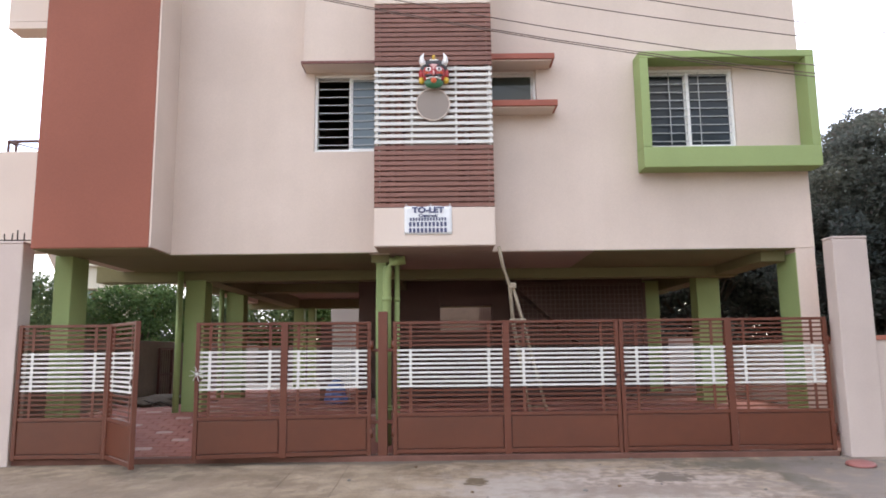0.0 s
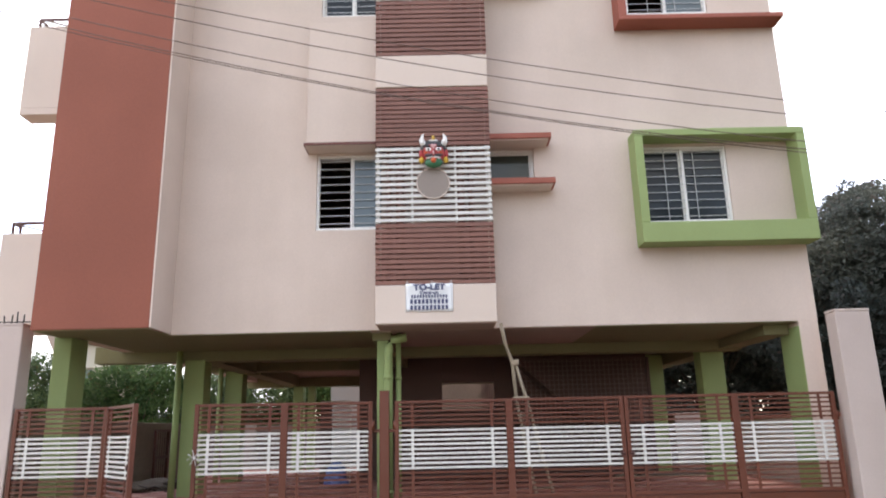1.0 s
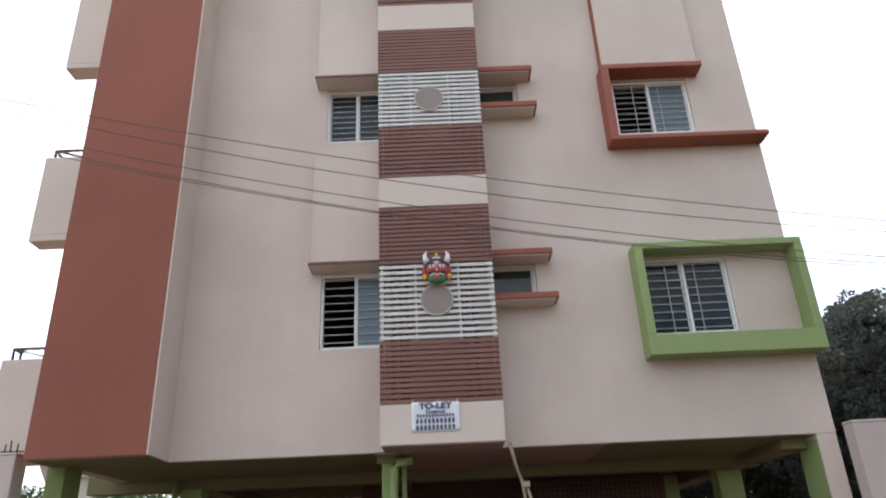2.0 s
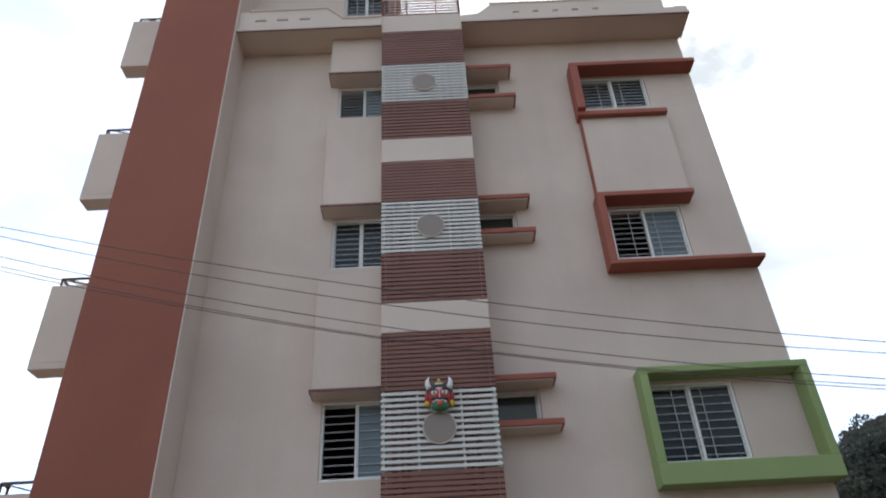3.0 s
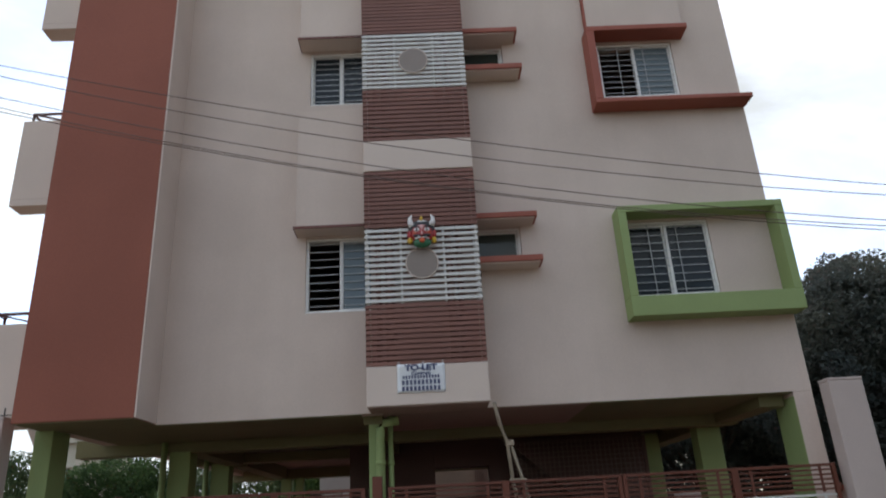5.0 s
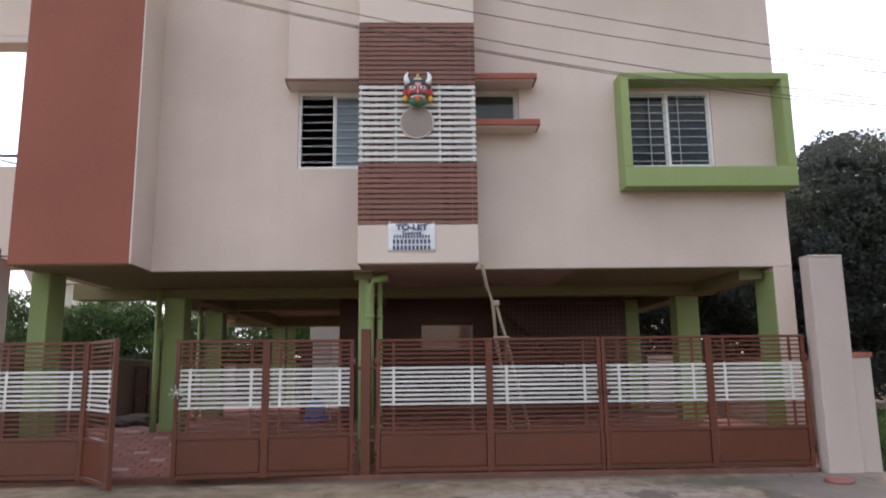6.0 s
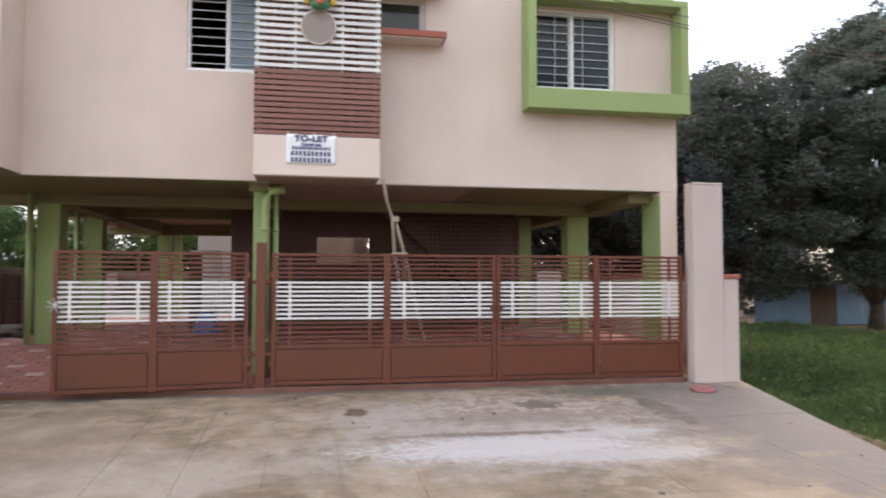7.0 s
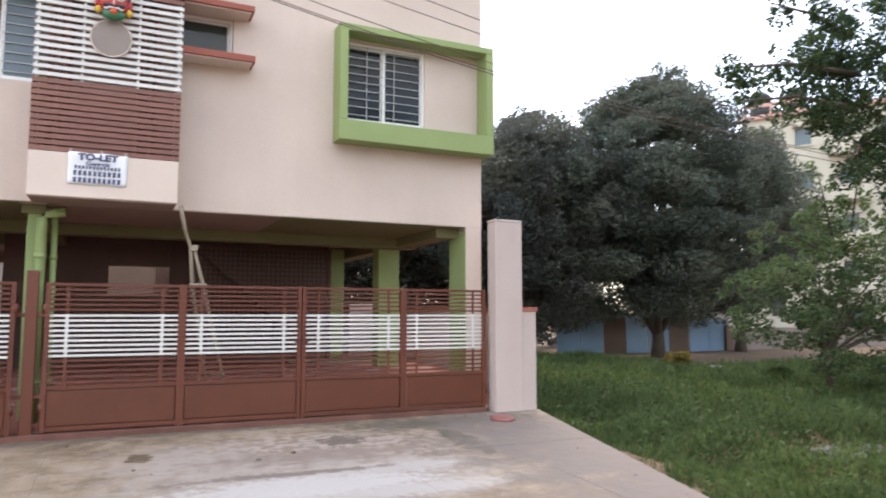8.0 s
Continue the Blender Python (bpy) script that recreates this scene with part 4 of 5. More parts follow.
def gate_leaf(widths, label, m, star=False, latch_right=True, name="metal_gate"):
    """A leaf of one or more bays: tube frame, slats in brown, white and brown, and a sheet at the foot."""
    g = tagged(empty(name), label, "gate", "gate leaves")
    total = sum(widths)
    t = 0.022
    for lo, hi in ((GZ1 - 0.032, GZ1), (GZ0, GZ0 + 0.045), (0.53, 0.57)):
        solid("rail", 0.045, total - 0.045, -t, t, lo, hi, M_GATE, g, bevel=0.003)
    xs = [0.0]
    for w in widths:
        xs.append(xs[-1] + w)
    for k, x in enumerate(xs):
        a = x if k == 0 else x - 0.045 if k == len(xs) - 1 else x - 0.04
        b = x + 0.045 if k == 0 else x if k == len(xs) - 1 else x + 0.04
        solid("stile", a, b, -t - 0.003, t + 0.003, GZ0 - 0.015, GZ1 + 0.002, M_GATE, g, bevel=0.003)
    for x0, x1 in zip(xs, xs[1:]):
        a, b = x0 + 0.042, x1 - 0.042
        w = b - a
        # sheet, with its shadow line drawn as a dark strip set back round it
        solid("sheet", a + 0.009, b - 0.009, -0.014, -0.006, GZ0 + 0.054, 0.521, M_GATEPANEL, g, bevel=0.004)
        bm = bmesh.new()
        for q in ((a, b, GZ0 + 0.045, GZ0 + 0.057), (a, b, 0.518, 0.53), (a, a + 0.012, GZ0 + 0.057, 0.518), (b - 0.012, b, GZ0 + 0.057, 0.518)):
            box(bm, q[0], q[1], 0.010, 0.016, q[2], q[3])
        part("sheet_shadow_line", bm, M_IRON, g, "dark strip standing in for the shadow line round the sheet")
        brown = unit_box("slat", M_GATE, w, 0.012, 0.021)
        white = unit_box("slat", M_WHITE, w, 0.014, 0.023)
        for i in range(5):
            piece("slat", brown, g, ((a + b) / 2, 0, 0.605 + 0.054 * i))
            piece("slat", brown, g, ((a + b) / 2, 0, 1.345 + 0.052 * i))
        for i in range(9):
            piece("slat", white, g, ((a + b) / 2, 0, 0.872 + 0.0515 * i))
        for x in (a + 0.13 * w, b - 0.13 * w):
            for lo, hi, mt in ((0.57, 0.855, M_GATE), (0.86, 1.30, M_WHITE), (1.31, GZ1 - 0.032, M_GATE)):
                solid("flat_bar", x - 0.016, x + 0.016, -0.013, -0.007, lo, hi, mt, g, bevel=0)
    xl = total - 0.05 if latch_right else 0.05
    bm = bmesh.new()
    tube(bm, [(xl - 0.03, -0.035, 0.98), (xl + 0.035, -0.035, 0.98)], 0.007, 8)
    box(bm, xl - 0.012, xl + 0.012, -0.04, -0.022, 0.955, 1.005)
    part("latch", bm, M_IRON, g, "dark iron latch")
    for z in (0.35, 1.35):
        bm = bmesh.new()
        h = 0.0 if latch_right else total
        tube(bm, [(h, 0.0, z - 0.05), (h, 0.0, z + 0.05)], 0.028, 10)
        part("hinge", bm, M_GATE, g)
    if star:
        bm = bmesh.new()
        for k in range(4):
            ang = k * math.pi / 4 + 0.25
            tube(bm, [(0.03 - 0.085 * math.cos(ang), -0.05, 1.045 - 0.085 * math.sin(ang)), (0.03 + 0.085 * math.cos(ang), -0.045, 1.045 + 0.085 * math.sin(ang))], 0.004, 6)
        part("star_ornament", bm, M_WHITE, g, "white dried flower star")
    g.matrix_basis = m
    return g


gate_leaf([1.32, 1.32], "closed brown and white slatted steel gate leaf", pose(-0.535, YG, 0))
gate_leaf([1.28, 1.16], "closed slatted steel gate leaf meeting the east pillar", pose(2.115, YG, 0), latch_right=False)
gate_leaf([0.98, 0.99], "slatted steel gate leaf standing slightly ajar", pose(-2.745, 8.05, 0, 0, 0, 7.5), star=True, latch_right=False)
gate_leaf([1.06], "slatted steel gate leaf fixed beside the west pillar", pose(-4.85, 8.22, 0), latch_right=False)
gate_leaf([0.96], "folded slatted steel gate leaf standing wide open", pose(-3.78, 8.215, 0, 0, 0, -50))
post = tagged(empty("gate_post"), "brown steel gate post between the gates", "post")
solid("shaft", -0.71, -0.60, YG - 0.05, YG + 0.05, 0.05, 1.74, M_GATE, post)
for z in (0.45, 1.27):
    solid("hinge_plate", -0.80, -0.53, YG - 0.02, YG + 0.02, z, z + 0.04, M_GATE, post)

# red painted threshold under the gates
solid("threshold", -4.88, 4.55, 8.27, 8.44, -0.05, 0.098, M_SILL, tagged(empty("gate_sill"), "worn red painted sill under the gates", "sill", kind="structure"))

# ---- parking floor of pavers ----
bm = bmesh.new()
ys = [8.44, 10.476, 20.25]
for y0, y1 in zip(ys, ys[1:]):
    bm.faces.new([bm.verts.new(p) for p in ((-5.2, y0, floor_z(y0) - 0.012), (5.05, y0, floor_z(y0) - 0.012), (5.05, y1, floor_z(y1) - 0.012), (-5.2, y1, floor_z(y1) - 0.012))])
bmesh.ops.remove_doubles(bm, verts=bm.verts[:], dist=1e-4)
paving = tagged(part("parking_floor", bm, M_JOINT), "red and white paver floor of the parking", "floor", kind="structure")
# dark strip added over the rear floor, which the open sky lights too strongly
solid("dim_strip", -5.19, 5.04, 17.66, 19.98, 0.40, 0.462, M_STONE, tagged(empty("rear_dim_ground"), "dark ground strip added behind the parking to dim the daylit floor", "yard", kind="structure"), bevel=0)
PW, PD = 0.22, 0.11


def paver_mesh(mat):
    b = bmesh.new()
    w, d, h, c = PW / 2 - 0.005, PD / 2 - 0.005, 0.02, 0.006
    lo = [b.verts.new(p) for p in ((-w, -d, -h), (w, -d, -h), (w, d, -h), (-w, d, -h))]
    mid = [b.verts.new(p) for p in ((-w, -d, -c), (w, -d, -c), (w, d, -c), (-w, d, -c))]
    hi = [b.verts.new(p) for p in ((-w + c, -d + c, 0), (w - c, -d + c, 0), (w - c, d - c, 0), (-w + c, d - c, 0))]
    b.faces.new(hi)
    for r, q in ((lo, mid), (mid, hi)):
        for i in range(4):
            j = (i + 1) % 4
            b.faces.new((r[i], r[j], q[j], q[i]))
    return mesh_of("paver", b, mat)


PAVE = [paver_mesh(M_PAVER), paver_mesh(M_PAVERW)]
rest = bmesh.new()
rest_w = bmesh.new()
rng = random.Random(3)
count = 0
for j in range(105):
    y = 8.50 + PD * j
    for i in range(46):
        x = -5.05 + PW * i + (PW / 2 if j % 2 else 0)
        if x > 4.9 or y > 17.6:
            continue
        white = j % 3 == 0 and (i + 2 * (j // 3 % 2)) % 4 == 0
        z = floor_z(y) + rng.uniform(-0.002, 0.003)
        tilt = math.atan2(floor_z(y + 0.05) - floor_z(y - 0.05), 0.1)
        if -4.4 < x < -2.4 and y < 12.4 and count < 290:
            ob = piece("paver", PAVE[white], paving, (x, y, z))
            ob.rotation_euler = (tilt, 0, 0)
            count += 1
        else:
            q = rest_w if white else rest
            q.faces.new([q.verts.new(p) for p in ((x - 0.105, y - 0.051, floor_z(y - 0.051) + 0.001), (x + 0.105, y - 0.051, floor_z(y - 0.051) + 0.001),
                                                  (x + 0.105, y + 0.051, floor_z(y + 0.051) + 0.001), (x - 0.105, y + 0.051, floor_z(y + 0.051) + 0.001))])
tagged(part("pavers", rest, M_PAVER, paving), kind="stuff")
tagged(part("white_pavers", rest_w, M_PAVERW, paving), kind="stuff")

# ---- things in the parking ----
ladder = tagged(empty("bamboo_ladder"), "old bamboo ladder leaning against the bay", "ladder")
for pts, r in (([(1.41, 8.92, 0.17), (1.30, 8.80, 0.55), (1.02, 8.58, 1.62), (0.90, 8.50, 2.03)], 0.020),
               ([(1.18, 8.92, 0.17), (1.10, 8.80, 0.55), (0.90, 8.58, 1.62), (0.86, 8.48, 2.05), (0.78, 8.38, 2.25), (0.725, 8.28, 2.49)], 0.022)):
    bm = bmesh.new()
    tube(bm, pts, r, 10)
    part("pole", bm, M_BAMBOO, ladder)
for k in range(5):
    s = 0.12 + 0.19 * k
    bm = bmesh.new()
    tube(bm, [(1.19 - 0.29 * s - 0.03, 8.92 - 0.34 * s, 0.12 + 1.5 * s), (1.42 - 0.40 * s + 0.03, 8.92 - 0.34 * s, 0.12 + 1.5 * s)], 0.013, 8)
    part("rung", bm, M_BAMBOO, ladder)
bm = bmesh.new()
box(bm, 0.84, 0.94, 8.46, 8.53, 2.01, 2.08)
part("binding", bm, M_BAMBOO, ladder, bevel=0.012)
bm = bmesh.new()
box(bm, 0.86, 1.06, 8.54, 8.62, 1.61, 1.65)
part("binding", bm, M_BAMBOO, ladder, bevel=0.012)

# white bars stand in for the sky-lit rear wall seen between dark bars
rack = tagged(empty("daylit_gap_bars"), "white bars standing in for the daylit wall behind a grille, with a dark board", "panel")
solid("board", -2.10, -1.90, 12.44, 12.46, 0.45, 1.77, M_CORE, rack, "dark brown board standing in for the dark stair side", 0)
solid("top_rail", -2.10, -1.57, 12.43, 12.47, 1.775, 1.81, M_WHITE, rack, bevel=0.004)
solid("bottom_rail", -1.95, -1.57, 12.43, 12.47, 0.45, 0.49, M_WHITE, rack, bevel=0.004)
for i in range(9):
    bm = bmesh.new()
    tube(bm, [(-1.93 + 0.043 * i, 12.45, 0.49), (-1.845 + 0.0335 * i, 12.45, 1.776)], 0.009, 6)
    part("bar", bm, M_WHITE, rack)


def heap(name, label, cat, x, y, z, rx, ry, rz, mat, seed, lumps=0.25):
    bm = bmesh.new()
    bmesh.ops.create_icosphere(bm, subdivisions=4, radius=1.0)
    for v in bm.verts:
        n = noise.noise(v.co * 2.1 + Vector((seed, 0, 0))) * lumps + noise.noise(v.co * 5.0 + Vector((0, seed, 0))) * lumps * 0.4
        v.co *= 1 + n
        v.co = Vector((v.co.x * rx, v.co.y * ry, max(v.co.z, -0.25) * rz))
    for f in bm.faces:
        f.smooth = True
    ob = part(name, bm, mat)
    ob.location = (x, y, z + 0.22 * rz)
    return tagged(ob, label, cat)


heap("tarpaulin", "crumpled blue tarpaulin lying on the paver floor", "tarpaulin", -1.74, 11.95, 0.45, 0.18, 0.18, 0.30, M_BLUETARP, 5)
heap("rubble_heap", "low heap of dark earth beside the compound wall", "heap", -4.75, 12.2, 0.44, 0.42, 0.9, 0.13, M_BARK, 9)
rng = random.Random(12)
for i in range(14):
    bm = bmesh.new()
    x, y, a = -4.7 + rng.uniform(-0.35, 0.45), 11.8 + rng.uniform(-0.8, 1.0), rng.uniform(0, 3.1)
    l = rng.uniform(0.25, 0.6)
    tube(bm, [(-l * math.cos(a), -l * math.sin(a), 0.01), (0, 0, 0.04 + rng.uniform(0, 0.05)), (l * math.cos(a), l * math.sin(a), 0.02)], 0.012, 6)
    ob = tagged(part("stick", bm, M_BLACKIRON if i % 2 else M_BAMBOO), "thin dry stick lying on the earth heap", "stick", "sticks")
    ob.location = (x, y, 0.48)
# plain block added where a pale patch stands by the east wall
solid("pale_block_body", 4.45, 4.98, 13.95, 14.5, 0.43, 1.50, M_PILLAR, tagged(empty("pale_block"), "pale block added for a pale patch beside the east compound wall", "block"), bevel=0.015)
rng = random.Random(17)
for i in range(5):
    bm = bmesh.new()
    l = rng.uniform(0.55, 0.8)
    box(bm, -l, l, -0.07, 0.07, 0.0, 0.028)
    ob = tagged(part("plank", bm, M_REARWALL if i % 2 else M_BAMBOO, bevel=0.004), "old wooden plank lying on the paver floor", "plank", "planks")
    ob.location, ob.rotation_euler = (3.75 + rng.uniform(-0.2, 0.2), 12.1 + 0.13 * i, 0.455 + (0.03 if i % 2 else 0.0)), (0, 0, rng.uniform(-0.12, 0.12))
sidegate = tagged(empty("side_gate"), "dark steel side gate leaning at the compound wall", "gate")
for q in ((-5.16, -5.12, 13.0, 13.05), (-5.16, -5.12, 13.6, 13.65)):
    solid("stile", q[0], q[1], q[2], q[3], 0.44, 1.40, M_IRON, sidegate, bevel=0)
for z in (0.50, 0.9, 1.36):
    solid("rail", -5.16, -5.12, 13.05, 13.6, z, z + 0.04, M_IRON, sidegate, bevel=0)
for i in range(5):
    solid("bar", -5.145, -5.135, 13.14 + 0.1 * i, 13.15 + 0.1 * i, 0.54, 1.36, M_IRON, sidegate, bevel=0)

# ---- on the bay: banner and painted mask ----
banner = tagged(empty("banner"), "white vinyl banner with dark lettering taped to the bay", "sign")
bm = bmesh.new()
nx, nz = 14, 8
grid = [[bm.verts.new((-0.39 + 0.56 * i / nx, YB - 0.010 - 0.004 * math.sin(i * 1.3) * math.cos(j * 0.9) - 0.002 * noise.noise(Vector((i * 0.7, j * 0.7, 3))), 2.635 + 0.335 * j / nz + 0.004 * math.sin(i * 0.9))) for i in range(nx + 1)] for j in range(nz + 1)]
for j in range(nz):
    for i in range(nx):
        bm.faces.new((grid[j][i], grid[j][i + 1], grid[j + 1][i + 1], grid[j + 1][i])).smooth = True
sheet = part("sheet", bm, M_SHEET, banner)
mod = sheet.modifiers.new("thickness", "SOLIDIFY")
mod.thickness = 0.002


def lettering(text, x, z, size, parent, wide=1.0):
    cu = bpy.data.curves.new("lettering", "FONT")
    cu.body, cu.size, cu.align_x, cu.extrude, cu.offset = text, size, "CENTER", 0.0012, 0.004 * size / 0.08
    tmp = new("lettering_source", cu)
    me = bpy.data.meshes.new_from_object(tmp.evaluated_get(bpy.context.evaluated_depsgraph_get()))
    bpy.data.objects.remove(tmp)
    me.materials.clear()
    me.materials.append(M_INK)
    ob = new("lettering", me)
    ob.parent = parent
    ob.matrix_basis = pose(x, YB - 0.0185, z, 90) @ Matrix.Diagonal((wide, 1, 1, 1))
    return ob


lettering("TO-LET", -0.11, 2.895, 0.092, banner, 1.22)
lettering("Contact:", -0.11, 2.842, 0.05, banner, 1.3)
for z, h, n, x0, x1 in ((2.797, 0.036, 13, -0.325, 0.115), (2.728, 0.052, 10, -0.335, 0.125), (2.655, 0.052, 10, -0.335, 0.125)):
    w = (x1 - x0) / n
    for i in range(n):
        solid("print_bar", x0 + w * i, x0 + w * (i + 0.62), YB - 0.0195, YB - 0.0175, z, z + h, M_INK, banner, "dark printed bar", 0)
for x in (-0.37, -0.08, 0.15):
    solid("tape", x - 0.010, x + 0.010, YB - 0.006, YB - 0.003, 2.95, 3.005, M_TAPE, banner, "strip of clear tape", 0)

bm = bmesh.new()


def blob(cx, cy, cz, rx, ry, rz, slot, sub=3):
    k = len(bm.verts)
    bmesh.ops.create_icosphere(bm, subdivisions=sub, radius=1.0)
    bm.verts.ensure_lookup_table()
    for v in bm.verts[k:]:
        v.co = Vector((cx + v.co.x * rx, cy + v.co.y * ry, cz + v.co.z * rz))
    bm.verts.index_update()
    for f in bm.faces:
        if f.verts[0].index >= k:
            f.material_index, f.smooth = slot, True


MX, MY = -0.026, 8.14
blob(MX, MY + 0.005, 4.665, 0.165, 0.055, 0.120, 1)
blob(MX, MY - 0.02, 4.585, 0.140, 0.062, 0.135, 0)
blob(MX, MY - 0.03, 4.468, 0.112, 0.052, 0.070, 2)
blob(MX, MY - 0.07, 4.672, 0.046, 0.012, 0.022, 5)
blob(MX, MY - 0.078, 4.640, 0.012, 0.012, 0.034, 5)
blob(MX, MY - 0.078, 4.580, 0.026, 0.030, 0.045, 0)
blob(MX, MY - 0.105, 4.570, 0.012, 0.008, 0.030, 5)
blob(MX, MY - 0.082, 4.482, 0.036, 0.020, 0.034, 6)
blob(MX, MY - 0.012, 4.758, 0.060, 0.030, 0.020, 4)
blob(MX, MY - 0.03, 4.79, 0.022, 0.020, 0.034, 3)
for q in (-1, 1):
    blob(MX + q * 0.155, MY, 4.590, 0.028, 0.025, 0.062, 0)
    blob(MX + q * 0.150, MY - 0.012, 4.505, 0.034, 0.030, 0.042, 3)
    blob(MX + q * 0.062, MY - 0.072, 4.625, 0.038, 0.016, 0.027, 4)
    blob(MX + q * 0.062, MY - 0.087, 4.624, 0.014, 0.006, 0.016, 1)
    blob(MX + q * 0.070, MY - 0.070, 4.668, 0.048, 0.012, 0.011, 1)
    blob(MX + q * 0.085, MY - 0.064, 4.585, 0.030, 0.014, 0.014, 6)
    blob(MX + q * 0.050, MY - 0.078, 4.545, 0.062, 0.015, 0.020, 1)
    blob(MX + q * 0.030, MY - 0.082, 4.520, 0.034, 0.012, 0.009, 4)
    blob(MX + q * 0.072, MY - 0.078, 4.506, 0.022, 0.012, 0.010, 4)
    k = len(bm.verts)
    tube(bm, [(MX + q * 0.115, MY, 4.70), (MX + q * 0.143, MY, 4.76), (MX + q * 0.143, MY, 4.81), (MX + q * 0.118, MY, 4.862)], [0.042, 0.036, 0.024, 0.004], 10)
    bm.verts.index_update()
    for f in bm.faces:
        if f.verts[0].index >= k:
            f.material_index = 4
mask = tagged(part("wall_mask", bm, [M_MASKRED, M_MASKBLACK, M_MASKGREEN, M_MASKYELLOW, M_MASKWHITE, M_MASKPINK, M_MASKORANGE]), "painted horned plaster mask hung on the white slats", "mask")

# ---- overhead cables ----
def cable(a, m, b, name="overhead_cable"):
    """A sagging line through three points, carried on past both ends."""
    (x0, z0), (x1, z1), (x2, z2) = a, m, b
    bm = bmesh.new()
    pts = []
    for i in range(41):
        x = -14.0 + 36.0 * i / 40
        z = z0 * (x - x1) * (x - x2) / ((x0 - x1) * (x0 - x2)) + z1 * (x - x0) * (x - x2) / ((x1 - x0) * (x1 - x2)) + z2 * (x - x0) * (x - x1) / ((x2 - x0) * (x2 - x1))
        pts.append((x, 7.5, z))
    tube(bm, pts, 0.0056, 6)
    tagged(part(name, bm, M_WIRE), "thin dark sagging overhead cable in front of the building", "cable", "overhead cables")


cable((-5.50, 6.97), (0.60, 5.53), (5.10, 4.75))
cable((-5.50, 6.82), (0.60, 5.31), (5.10, 4.60))
cable((-5.50, 6.52), (0.60, 5.00), (5.10, 4.27))
cable((-5.50, 6.38), (0.60, 4.86), (5.10, 4.19))
cable((-5.50, 6.32), (0.60, 4.84), (5.10, 4.14))

for x, high in ((-14.0, 10.4), (22.0, 4.6)):
    pole = tagged(empty("utility_pole", x, 7.5, -0.4), "plain grey concrete pole carrying the overhead cables", "pole", "utility poles")
    bm = bmesh.new()
    tube(bm, [(0, 0, 0), (0, 0, high)], [0.13, 0.09], 12)
    part("shaft", bm, M_STONE, pole)
    bm = bmesh.new()
    box(bm, -0.04, 0.04, -0.05, 0.05, high * 0.78, high)
    part("bracket", bm, M_BLACKIRON, pole)

# ---- forecourt clutter ----
bm = bmesh.new()
tube(bm, [(0, 0, 0.0), (0, 0, 0.018), (0, 0, 0.03)], [0.150, 0.145, 0.115], 28)
lid = tagged(part("round_lid", bm, M_LID), "pale red round plastic lid lying on the cement", "lid")
lid.location, lid.rotation_euler = (4.47, 7.74, floor_z(7.74) + 0.012), (0.10, -0.03, 0)
rng = random.Random(21)
for i in range(26):
    bm = bmesh.new()
    bmesh.ops.create_icosphere(bm, subdivisions=2, radius=1.0)
    r = rng.uniform(0.008, 0.024)
    for v in bm.verts:
        v.co *= r * (1 + 0.35 * noise.noise(v.co * 2 + Vector((i, 0, 0))))
        v.co.z *= 0.6
    x, y = rng.choice([rng.uniform(-0.2, 4.6), rng.uniform(-2, 5)]), rng.choice([rng.uniform(7.9, 8.25), rng.uniform(4.5, 8)])
    ob = tagged(part("pebble", bm, M_STONE if i % 3 else M_SOIL), "small loose pebble on the cement forecourt", "pebble", "pebbles")
    ob.location = (x, y, floor_z(y) + 0.3 * r)


# ---- plants ----
def leaves(name, centres, radii, n, size, mat, seed, parent, flat=0.6):
    """Many small leaves in clumps: each a folded blade of two triangles a side."""
    r = np.random.default_rng(seed)
    c, rad = np.array(centres, float), np.array(radii, float)
    w = rad.prod(1) ** (2 / 3) if rad.ndim == 2 else rad**2
    pick = r.choice(len(c), n, p=w / w.sum())
    d = r.normal(size=(n, 3))
    d /= np.linalg.norm(d, axis=1)[:, None]
    dist = r.uniform(0.35, 1.0, n) ** 0.5
    rr = rad[pick] if rad.ndim == 2 else rad[pick][:, None]
    p = c[pick] + d * dist[:, None] * rr
    a = r.normal(size=(n, 3)) + d * 0.6
    a[:, 2] *= flat
    a /= np.linalg.norm(a, axis=1)[:, None]
    b = np.cross(a, r.normal(size=(n, 3)) * 0.75 + (0, 0, 1))
    b /= np.linalg.norm(b, axis=1)[:, None]
    up = np.cross(a, b)
    s = size * r.uniform(0.55, 1.35, n)[:, None]
    v = np.stack([p - a * s * 0.5, p + b * s * 0.28 + up * s * 0.08, p + a * s * 0.55, p - b * s * 0.28 + up * s * 0.08], 1).reshape(-1, 3)
    k = np.arange(n)[:, None] * 4
    faces = np.concatenate([k + [0, 1, 2], k + [0, 2, 3]], 1).reshape(-1, 3)
    me = bpy.data.meshes.new(name)
    me.from_pydata(v.tolist(), [], faces.tolist())
    me.materials.append(mat)
    ob = new(name, me)
    ob.parent = parent
    return ob


